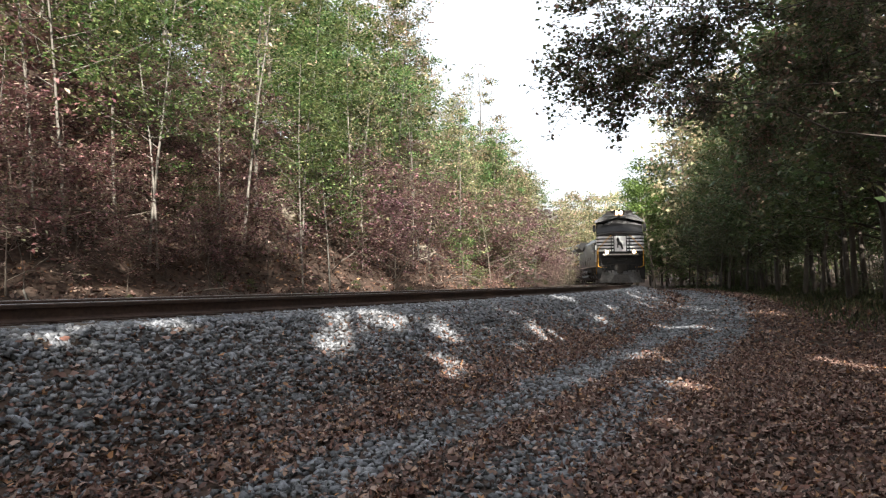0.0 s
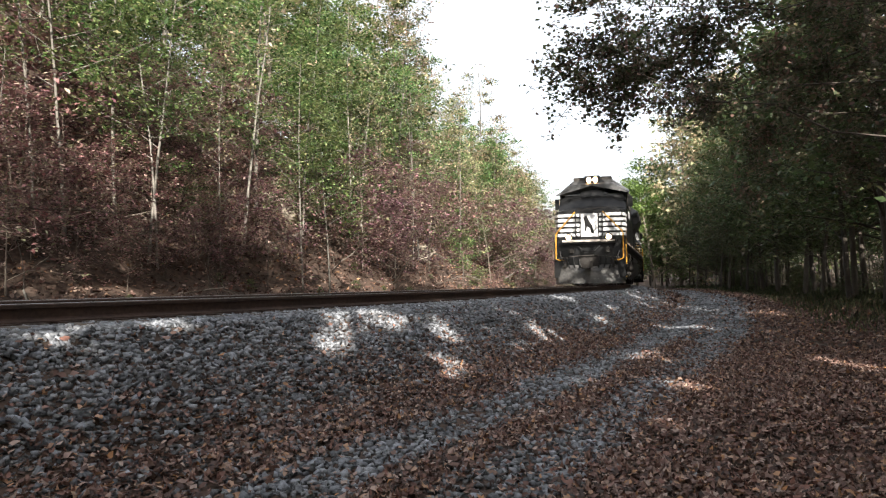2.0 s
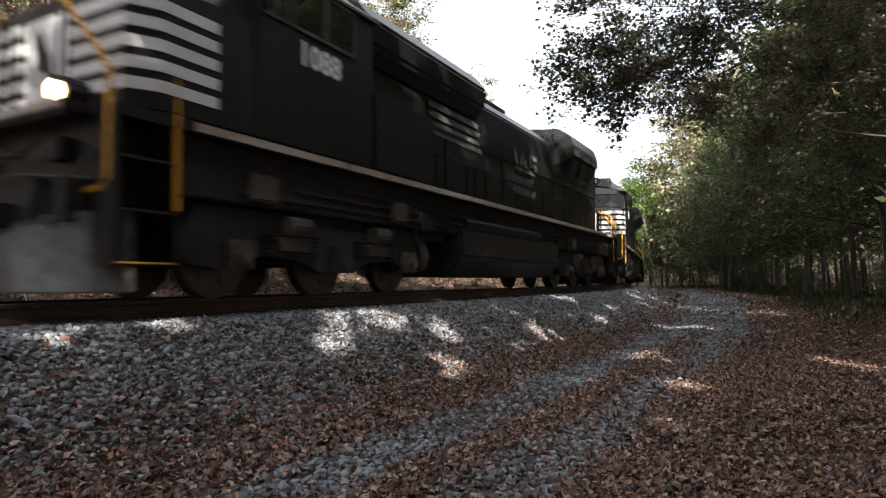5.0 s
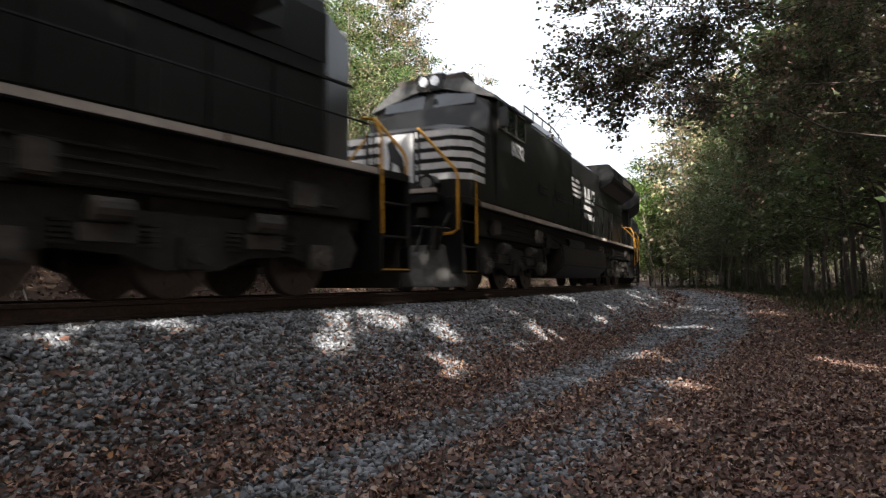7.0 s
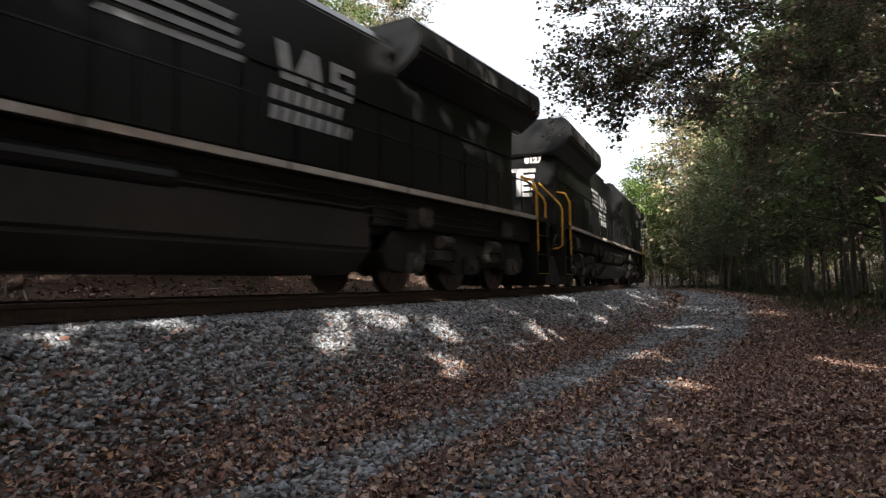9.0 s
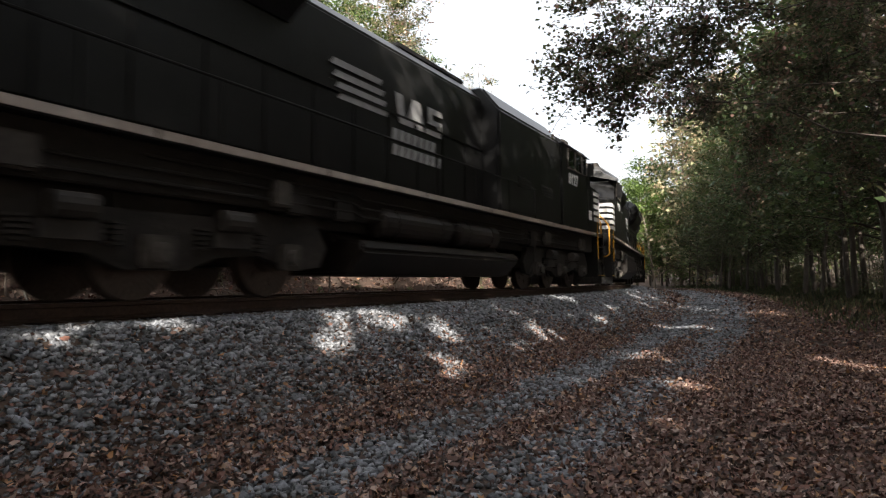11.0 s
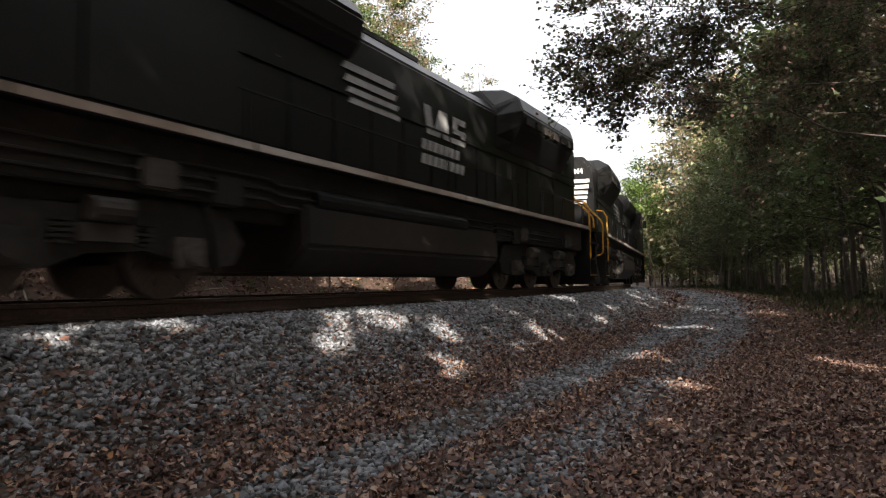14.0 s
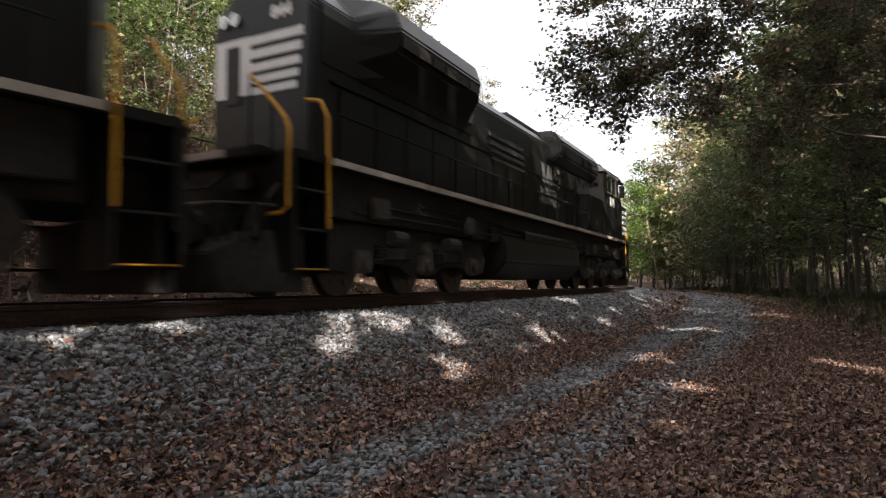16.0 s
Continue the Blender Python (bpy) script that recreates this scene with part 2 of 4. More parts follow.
def rocks(seed, kinds=14):
    """A few broken-stone shapes: eight pushed-about corners, 12 facets each."""
    rnd = np.random.RandomState(seed)
    bm = bmesh.new()
    bmesh.ops.create_cube(bm, size=1.5)
    bmesh.ops.triangulate(bm, faces=bm.faces)
    base = np.array([v.co[:] for v in bm.verts])
    faces = np.array([[v.index for v in f.verts] for f in bm.faces])
    bm.free()
    shapes = []
    for _ in range(kinds):
        v = base * (1 + 0.5 * (rnd.rand(len(base), 1) - 0.5)) + 0.75 * (rnd.rand(*base.shape) - 0.5)
        shapes.append(v * np.array([1.25, 0.9, 0.65]))
    return shapes, faces


def turns(rnd, count, tilt):
    """Random rotation matrices: any heading, tilted up to tilt radians."""
    h, a, t = rnd.rand(count) * 6.283, rnd.rand(count) * 6.283, tilt * (rnd.rand(count) + rnd.rand(count) - 1)
    ax = np.stack([np.cos(a), np.sin(a), 0 * a], 1)
    c, s = np.cos(t), np.sin(t)
    k = np.zeros((count, 3, 3))
    k[:, 0, 2], k[:, 1, 2], k[:, 2, 0], k[:, 2, 1] = ax[:, 1], -ax[:, 0], -ax[:, 1], ax[:, 0]
    r = np.eye(3) + s[:, None, None] * k + (1 - c)[:, None, None] * (k @ k)
    z = np.zeros((count, 3, 3))
    z[:, 0, 0], z[:, 0, 1], z[:, 1, 0], z[:, 1, 1], z[:, 2, 2] = np.cos(h), -np.sin(h), np.sin(h), np.cos(h), 1
    return r @ z


def scatter(shapes, faces, places, sizes, rnd, tilt):
    """Copies of the shapes at the places, as one vertex and one face array."""
    count = len(places)
    pick = rnd.randint(0, len(shapes), count)
    v = np.asarray(shapes)[pick] * sizes[:, None, None]
    v = np.einsum("nij,nkj->nki", turns(rnd, count, tilt), v) + places[:, None, :]
    k = v.shape[1]
    return v.reshape(-1, 3), (faces[None] + (np.arange(count) * k)[:, None, None]).reshape(-1, faces.shape[1])


def ground_places(rnd, count, s0, s1, n0, n1, keep):
    out = []
    while len(out) < count:
        s, n = s0 + (s1 - s0) * rnd.rand(), n0 + (n1 - n0) * rnd.rand()
        if rnd.rand() < keep(s, n):
            x, y = along(s, n)
            out.append((x, y, height(s, n)))
    return np.array(out)


def wheel_rut(s, n):
    """How far a place lies in the two stony wheel tracks, which run together into one grey road round the bend."""
    a, b = blend(s, [(-13, 4.17), (-6, 4.4), (0, 4.62), (6, 4.75)]), blend(s, [(-13, 5.4), (-6, 5.66), (0, 5.75), (6, 5.6)])
    w = blend(s, [(-13, 0.42), (-3, 0.52), (4, 0.7), (12, 1.0)])
    edge = 0.12 * noise.noise((s * 0.9, n * 0.5, 3))
    return math.exp(-((n - a + edge) / w) ** 4), blend(s, [(-13, 0.8), (-6, 0.9), (2, 1.0)]) * math.exp(-((n - b + edge) / (w * 0.85)) ** 4)


def build_gravel():
    rnd = np.random.RandomState(5)
    shapes, faces = rocks(3)

    def bank(s, n):
        return blend(n, [(1.0, 0.9), (2.2, 1.0), (2.8, 0.75), (3.4, 0.25), (3.9, 0.1)])

    def ruts(s, n):
        patch = 0.5 + 0.9 * noise.noise((s * 0.35, n * 0.8, 7))
        return max(wheel_rut(s, n)) * max(0.3, min(1, patch + 0.4)) + 0.05

    V, F, o = [], [], 0
    for count, s0, s1, n0, n1, keep, lo, hi in ((26000, -15, -2, 0.86, 4.0, bank, 0.014, 0.039), (9000, -2, 14, 0.86, 4.0, bank, 0.026, 0.052),
                                                (5500, 14, 45, 0.86, 3.4, bank, 0.035, 0.065), (1800, -16, 20, -1.7, -0.86, bank, 0.025, 0.05),
                                                (14000, -15, 4, 3.3, 6.8, ruts, 0.014, 0.04), (7000, 4, 45, 3.3, 6.8, ruts, 0.03, 0.06)):
        p = ground_places(rnd, count, s0, s1, n0, n1, keep)
        size = lo + (hi - lo) * rnd.rand(count) ** 1.5
        p[:, 2] += size * 0.25
        v, f = scatter(shapes, faces, p, size, rnd, 1.2)
        V.append(v), F.append(f + o)
        o += len(v)
    tagged(new("ballast_gravel", mesh_from("ballast_gravel", np.concatenate(V), np.concatenate(F), STONE)),
           "grey crushed stone ballast on the track bank and in the road ruts", "gravel", kind="stuff")


def leaf_shapes(seed):
    """Curled dry leaves: a lobed outline folded along the midrib."""
    rnd = np.random.RandomState(seed)
    out = []
    for _ in range(16):
        curl, fold, w = rnd.uniform(-0.5, 0.9), rnd.uniform(0.05, 0.75), rnd.uniform(0.3, 0.6)
        p = np.array([(-1, 0, 0.1), (-0.2, w, fold), (0.45, w * 0.8, fold * rnd.uniform(0, 1)), (1, 0, curl),
                      (0.4, -w * 0.75, fold * rnd.uniform(-0.3, 1)), (-0.3, -w, fold * rnd.uniform(-0.2, 1))])
        p[:, 2] += curl * 0.6 * p[:, 0] ** 2 + 0.35 * (rnd.rand(6) - 0.5)
        p[:, 0] *= 1 - 0.25 * abs(curl)
        out.append(p)
    return out, np.array([(0, 1, 5), (1, 4, 5), (1, 2, 4), (2, 3, 4)])


def build_litter():
    rnd = np.random.RandomState(11)
    shapes, faces = leaf_shapes(4)

    def floor(s, n):
        a, b = wheel_rut(s, n)
        rut = max(a, 0.92 * b)
        return blend(n, [(1.6, 0.03), (2.3, 0.15), (2.9, 0.55), (3.5, 1.0)]) * (1 - 0.97 * rut) * (0.75 + 0.5 * noise.noise((s * 0.6, n * 0.6, 1)))

    def slope(s, n):
        return 0.8 + 0.4 * noise.noise((s * 0.4, n * 0.4, 4))

    V, F, o = [], [], 0
    for count, s0, s1, n0, n1, keep, lo, hi in ((72000, -15.5, -2, 1.7, 9.5, floor, 0.022, 0.05), (20000, -2, 14, 1.7, 14, floor, 0.035, 0.07),
                                                (9000, 14, 50, 1.7, 14, floor, 0.07, 0.12), (26000, -15, 24, -13, -2.2, slope, 0.04, 0.09),
                                                (12000, -34, -15.5, 1.7, 16, floor, 0.05, 0.09), (9000, -15.5, -2, 9.5, 17, floor, 0.05, 0.09)):
        p = ground_places(rnd, count, s0, s1, n0, n1, keep)
        size = lo + (hi - lo) * rnd.rand(count)
        p[:, 2] += 0.014 + 0.03 * rnd.rand(count)
        v, f = scatter(shapes, faces, p, size, rnd, 1.25)
        V.append(v), F.append(f + o)
        o += len(v)
    tagged(new("fallen_leaves", mesh_from("fallen_leaves", np.concatenate(V), np.concatenate(F), LITTER)),
           "dry brown fallen oak leaves covering the ground", "leaves", kind="stuff")


def build_grass():
    """Blades and low plants along the edge of the woods."""
    rnd = np.random.RandomState(17)

    def edge(s, n):
        return (0.5 + 0.8 * noise.noise((s * 0.5, n * 0.7, 9))) * blend(n, [(7.6, 0.1), (9, 0.8), (12, 1)])

    blade = np.array([(-0.04, 0, 0), (0.04, 0, 0), (0.1, 0.05, 0.6), (0.22, 0.1, 1.0)])
    p = ground_places(rnd, 20000, 1, 60, 7.6, 15, edge)
    v, f = scatter([blade, blade * np.array([1.5, 1, 0.7])], np.array([(0, 1, 2, 3)]), p, 0.16 + 0.32 * rnd.rand(len(p)), rnd, 0.6)
    tagged(new("grass", mesh_from("grass", v, f, GRASS)), "green grass and weeds along the edge of the woods", "grass", kind="stuff")


build_gravel()
build_litter()
build_grass()

# ---- woods ----


def tubes(paths, sides=6, slim=True):
    """Tapered branches as one mesh: each path is a list of (point, radius)."""
    verts, faces = [], []
    most = sides
    for path in paths:
        o = len(verts)
        sides = most if path[0][1] > 0.06 or not slim else (4 if path[0][1] > 0.025 else 3)
        for i, (p, r) in enumerate(path):
            q = path[min(i + 1, len(path) - 1)][0] - path[max(i - 1, 0)][0]
            q = q.normalized() if q.length else Vector((0, 0, 1))
            u = q.cross(Vector((0.31, 0.95, 0.1))).normalized()
            w = q.cross(u)
            for k in range(sides):
                a = 6.2832 * k / sides
                verts.append(p + (u * math.cos(a) + w * math.sin(a)) * r)
        for i in range(len(path) - 1):
            for k in range(sides):
                a, b = o + i * sides + k, o + i * sides + (k + 1) % sides
                faces.append((a, b, b + sides, a + sides))
    return np.array([v[:] for v in verts]), faces


def bent(rnd, start, way, length, r0, r1, steps, wander, lift=0.0):
    pts, p, d = [], Vector(start), Vector(way).normalized()
    for i in range(steps + 1):
        t = i / steps
        pts.append((p.copy(), r0 + (r1 - r0) * t))
        d = (d + Vector(rnd.uniform(-wander, wander, 3)) + Vector((0, 0, lift))).normalized()
        p = p + d * length / steps
    return pts


def leaf_cloud(rnd, spots, per, loose, size, flat=0.7, tilt=2.4, wide=0.52):
    """Small bent leaves in clumps round the spots: two triangles each."""
    n = len(spots) * per
    c = np.repeat(np.array([s[:] for s in spots]), per, 0) + rnd.normal(0, 1, (n, 3)) * np.array([loose, loose, loose * flat])
    s = size * (0.6 + 0.8 * rnd.rand(n))
    base = np.array([(-1, 0, -0.1), (0.1, wide, 0.12), (1, 0, -0.1), (0.1, -wide, 0.12)])
    v = np.einsum("nij,kj->nki", turns(rnd, n, tilt), base) * s[:, None, None] + c[:, None, :]
    return v.reshape(-1, 3), np.arange(n * 4).reshape(-1, 4)


def tree_forms(seed, tall, base, spread, limbs, per, loose, size, girth, sub=3, wander=0.09, lift=0.03, thin=1.0, twigs=True, flat=0.7, tilt=2.4):
    """Branch paths and leaf places of one tree, standing at the origin."""
    rnd = np.random.RandomState(seed)
    trunk = bent(rnd, (0, 0, -0.4), (rnd.uniform(-0.06, 0.06), rnd.uniform(-0.06, 0.06), 1), tall * 0.93 + 0.4, girth, girth * 0.15, 10, wander * 0.5)
    paths, spots = [trunk], []
    for i in range(limbs):
        t = base / tall + (0.96 - base / tall) * (i + rnd.rand()) / limbs
        f = t * 10
        a, b = trunk[min(int(f), 9)], trunk[min(int(f) + 1, 10)]
        p = a[0].lerp(b[0], f - int(f))
        r = max(0.012, a[1] * 0.45)
        ang = i * 2.4 + rnd.uniform(-0.5, 0.5)
        reach = spread * (1.0 - 0.75 * max(0, (t - base / tall) / (1 - base / tall)) ** 1.5) * rnd.uniform(0.6, 1.15)
        limb = bent(rnd, p, (math.cos(ang), math.sin(ang), rnd.uniform(0.15, 0.7)), reach, r, r * 0.2, 4, wander * 2, lift)
        paths.append(limb)
        for j in range(sub):
            q = limb[rnd.randint(1, 5)]
            twig = bent(rnd, q[0], Vector((math.cos(ang), math.sin(ang), 0.2)) + Vector(rnd.uniform(-1, 1, 3)), reach * rnd.uniform(0.3, 0.55), max(0.006, q[1] * 0.5), 0.004, 2, wander * 2.5, lift)
            if twigs:
                paths.append(twig)
            spots += [twig[1][0], twig[2][0]]
        spots.append(limb[4][0])
    spots.append(trunk[10][0])
    keep = rnd.rand(len(spots)) < thin
    spots = [s for s, k in zip(spots, keep) if k]
    lv, lf = leaf_cloud(rnd, spots, per, loose, size, flat, tilt)
    return paths, lv, lf


def make_tree(name, label, bark, leaf, at, group="", **form):
    paths, lv, lf = tree_forms(**form)
    v, f = tubes(paths)
    tree = tagged(new(name), label, "tree", group)
    trunk = new("trunk", mesh_from("trunk", v, f, bark, True))
    crown = new("crown", mesh_from("crown", lv, lf, leaf))
    trunk.parent = crown.parent = tree
    tree.matrix_basis = at
    return tree


def stand(s, n, turn=0.0, grow=1.0, sink=0.0, lean=0.0):
    return pose(*along(s, n), height(s, n) - sink, lean, 0, turn) @ Matrix.Diagonal((grow, grow, grow, 1))


KINDS = {
    "green": dict(name="tree", label="slender green-leaved tree on the wooded hillside", bark=BARK, leaf=GREEN),
    "yellow": dict(name="tree", label="tall thin tree with yellowing autumn leaves", bark=PALE_BARK, leaf=YELLOW),
    "russet": dict(name="shrub_tree", label="low understorey tree with dull red autumn leaves", bark=BARK, leaf=RUSSET),
    "bush": dict(name="bush", label="leafy green bush in the undergrowth", bark=BARK, leaf=GREEN),
    "darkbush": dict(name="bush", label="dark leafy bush in the shade under the trees", bark=DARK_BARK, leaf=SHADEGREEN),
    "dark": dict(name="oak_tree", label="tall shaded oak at the edge of the woods", bark=DARK_BARK, leaf=SHADEGREEN),
    "bright": dict(name="tree", label="sunlit fresh green tree at the bend of the road", bark=BARK, leaf=BRIGHT),
    "far": dict(name="tree", label="distant tree with yellow-green leaves on the bend", bark=BARK, leaf=YELLOW),
    "trunk": dict(name="tree", label="pale-barked tree with high leaves on the lower slope", bark=PALE_BARK, leaf=GREEN),
    "fardark": dict(name="oak_tree", label="distant oak with leaves coloured dark as if in shade", bark=DARK_BARK, leaf=SHADEGREEN),
    "bare": dict(name="bare_sapling", label="thin pale sapling with few leaves", bark=PALE_BARK, leaf=YELLOW),
}
FORMS = {
    "green": [dict(tall=10.5, base=1.2, spread=2.9, limbs=24, per=26, loose=0.24, size=0.085, girth=0.085, flat=0.4, tilt=1.5)] * 4,
    "yellow": [dict(tall=13.0, base=2.0, spread=2.3, limbs=22, per=20, loose=0.25, size=0.082, girth=0.08, thin=0.9, flat=0.45, tilt=1.6)] * 3,
    "russet": [dict(tall=4.4, base=0.7, spread=2.3, limbs=16, per=20, loose=0.25, size=0.068, girth=0.028, flat=0.3, tilt=1.2)] * 4,
    "bush": [dict(tall=3.2, base=0.2, spread=1.8, limbs=15, per=20, loose=0.22, size=0.075, girth=0.03, flat=0.4, tilt=1.4)] * 2,
    "darkbush": [dict(tall=3.4, base=0.2, spread=2.0, limbs=16, per=13, loose=0.42, size=0.12, girth=0.03)] * 2,
    "dark": [dict(tall=17.5, base=3.4, spread=4.8, limbs=26, per=28, loose=0.45, size=0.13, girth=0.14, sub=4, flat=0.4, tilt=1.5)] * 3,
    "bright": [dict(tall=11, base=1.2, spread=3.4, limbs=28, per=56, loose=0.42, size=0.115, girth=0.14, flat=0.5, tilt=1.6)],
    "trunk": [dict(tall=11.5, base=3.6, spread=2.4, limbs=22, per=24, loose=0.22, size=0.066, girth=0.052, flat=0.4, tilt=1.4)] * 3,
    "bare": [dict(tall=11.0, base=2.5, spread=1.5, limbs=18, per=4, loose=0.3, size=0.08, girth=0.055)] * 3,
    "fardark": [dict(tall=13, base=0.8, spread=3.8, limbs=20, per=9, loose=0.75, size=0.3, girth=0.14, twigs=False)] * 2,
    "far": [dict(tall=13, base=0.8, spread=3.4, limbs=24, per=26, loose=0.5, size=0.15, girth=0.14, twigs=False, flat=0.5)] * 3,
}


def plant(kind, places, group):
    """Trees of a kind at places (s, n, turn, grow): the first few are built, the rest copy them."""
    built = []
    for i, (s, n, turn, grow) in enumerate(places):
        m = stand(s, n, turn, grow)
        if len(built) < len(FORMS[kind]):
            form = dict(FORMS[kind][len(built)], seed=100 + 17 * len(built) + len(kind))
            built.append(make_tree(at=m, group=group, **KINDS[kind], **form))
        else:
            copy_thing(built[i % len(built)], m)


def spots_in(seed, count, s0, s1, n0, n1, gap, grow=(0.8, 1.2), taken=None, side=None):
    """Places that keep a gap; side: the least and most x / y, so that only what can be seen is planted."""
    rnd = np.random.RandomState(seed)
    out, tries = [], 0
    taken = [] if taken is None else taken
    while len(out) < count and tries < count * 80:
        tries += 1
        s, n = rnd.uniform(s0, s1), rnd.uniform(n0, n1)
        x, y = along(s, n)
        if side and not (y > 3 and side[0] < x / y < side[1]):
            continue
        if all((s - a) ** 2 + (n - b) ** 2 > gap * gap for a, b in taken):
            taken.append((s, n))
            out.append((s, n, rnd.uniform(0, 360), rnd.uniform(*grow)))
    return out


def build_woods():
    hill, low, left, right = [], [], (-0.82, 0.3), (0.1, 0.85)
    clear = [(-8, -7.8), (-7.7, -7), (-6.4, -7), (-6.2, -6.1), (-2.4, -6.9), (-1.8, -5.1), (-0.7, -5.0), (-5, -11), (-4.2, -13.5)]
    hill += clear
    plant("trunk", [(-8, -7.8, 10, 1.0), (-7.7, -7.0, 70, 0.9), (-6.4, -7.0, 130, 1.0), (-6.2, -6.1, 200, 0.85), (-6.0, -6.0, 20, 0.8), (-5, -11, 300, 1.1),
                    (-4.2, -13.5, 40, 1.0), (-2.4, -6.9, 220, 1.05), (-1.8, -5.1, 80, 0.7), (-0.7, -5.0, 10, 0.6), (1.2, -7.6, 150, 1.0), (5.0, -8.0, 60, 1.0), (9.0, -7.0, 0, 0.9)],
          "pale trunks at the foot of the hill")
    plant("russet", [(-8, -8.4, 0, 1.1), (-6.9, -8.6, 90, 1.0), (-4.4, -9, 30, 0.9), (-2.2, -9.3, 70, 1.0), (0.6, -9.9, 10, 1.0), (3.2, -6.4, 50, 1.05),
                     (4.8, -6.2, 20, 1.1), (10.4, -8.3, 0, 1.1), (15.3, -5.6, 40, 1.1), (19, -5.6, 140, 1.2), (23.4, -5.6, 80, 1.2), (28, -5.6, 30, 1.2)], "red-leaved shrubs")
    plant("russet", spots_in(51, 46, -13, -1, -13, -5.2, 0.8, (0.5, 1.0), low, left), "small red-leaved shrubs")
    plant("bush", spots_in(52, 9, -12, -1, -10, -5.4, 1.0, (0.3, 0.7), low, left), "small green bushes")
    plant("bush", spots_in(53, 24, -13, 30, -6.4, -4.5, 0.8, (0.2, 0.45), None, left), "low green growth beside the ditch")
    plant("russet", spots_in(54, 20, -13, 30, -7.0, -4.6, 0.8, (0.25, 0.5), None, left), "low red growth beside the ditch")
    plant("russet", spots_in(1, 26, -2, 45, -15, -4.6, 1.1, (0.6, 1.1), low, left), "understorey shrubs on the hillside")
    plant("bush", spots_in(13, 38, -16, 45, -16, -6.0, 1.1, (0.5, 1.2), low, left), "green bushes on the hillside")
    plant("bare", spots_in(4, 34, -12, 34, -14, -5.6, 1.0, (0.4, 1.1), hill, left), "pale saplings at the foot of the hill")
    plant("green", spots_in(2, 74, -14, 50, -28, -8.2, 1.5, (0.8, 1.2), hill, left), "hillside trees")
    plant("yellow", [(13.4, -10, 20, 1.1), (12.2, -8.8, 100, 1.0), (14, -12.5, 200, 1.15), (10.5, -9.2, 300, 1.05)] + spots_in(3, 46, -14, 60, -28, -7.6, 1.5, (0.75, 1.15), hill, left), "hillside trees")
    plant("far", spots_in(8, 36, 50, 170, -34, -6, 3.2, (0.6, 0.9)) + spots_in(9, 30, 95, 190, 3.5, 40, 4.0, (1.1, 1.4)), "far trees along the bend")
    plant("yellow", spots_in(71, 11, 20, 62, -9, -6.2, 2.4, (0.66, 0.86)), "slender trees along the foot of the hill")
    plant("green", spots_in(72, 9, 18, 62, -10, -6.6, 2.4, (0.8, 1.05)), "leafy trees along the foot of the hill")
    plant("far", spots_in(73, 13, 24, 55, -11.5, -7.2, 1.8, (0.7, 0.85)), "taller trees along the foot of the hill")
    plant("yellow", spots_in(81, 16, 29, 60, -4.4, -3.5, 1.1, (0.34, 0.46)), "saplings beside the ditch")
    plant("russet", spots_in(82, 10, 27, 60, -5.0, -4.2, 1.5, (0.6, 0.8)), "red shrubs beside the ditch")
    beyond = []
    rnd = np.random.RandomState(77)
    for i in range(16):
        y = rnd.uniform(120, 175)
        sv, nv = plan(y * (0.165 + 0.008 * i), y)
        if abs(nv) > 6:
            beyond.append((sv, nv, 40 * i, y * rnd.uniform(0.0074, 0.0087)))
    beyond += [(*plan(x, y), 70 * i, grow) for i, (x, y, grow) in enumerate(((28, 74, 1.45), (32, 78, 1.6), (36, 80, 1.65), (31, 68, 1.4)))]
    plant("far", beyond, "far wood behind the bend")
    # the darker leaf colour stands in for shade on these far trees
    plant("fardark", spots_in(12, 34, 40, 130, 24, 55, 3.6, (0.9, 1.3)), "far shaded trees behind the road")
    # unseen trees left of the view, added to shade the lower hill
    shade_rim = [p for p in spots_in(61, 60, -34, -14, -22, -5.5, 2.2, (1.0, 1.3)) if along(p[0], p[1])[0] < -0.86 * max(0.1, along(p[0], p[1])[1])]
    plant("green", shade_rim[:4], "hillside trees nearer the camera")
    woods = []
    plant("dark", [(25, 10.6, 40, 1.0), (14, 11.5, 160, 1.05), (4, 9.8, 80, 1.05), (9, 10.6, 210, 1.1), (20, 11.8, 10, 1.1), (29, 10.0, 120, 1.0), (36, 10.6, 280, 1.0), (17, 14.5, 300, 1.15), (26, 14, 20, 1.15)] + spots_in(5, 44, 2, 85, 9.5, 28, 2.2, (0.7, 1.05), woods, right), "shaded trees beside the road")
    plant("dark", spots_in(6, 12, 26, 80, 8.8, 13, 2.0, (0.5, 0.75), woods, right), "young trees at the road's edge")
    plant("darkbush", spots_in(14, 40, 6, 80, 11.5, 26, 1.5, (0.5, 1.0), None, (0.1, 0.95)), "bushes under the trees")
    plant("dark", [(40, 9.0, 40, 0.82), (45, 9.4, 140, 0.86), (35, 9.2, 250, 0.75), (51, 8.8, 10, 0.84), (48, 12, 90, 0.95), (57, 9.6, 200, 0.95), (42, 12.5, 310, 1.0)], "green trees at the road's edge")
    plant("bright", [(60, 6.6, 30, 1.2), (70, 7.0, 200, 1.35)], "sunlit trees at the bend")


build_woods()

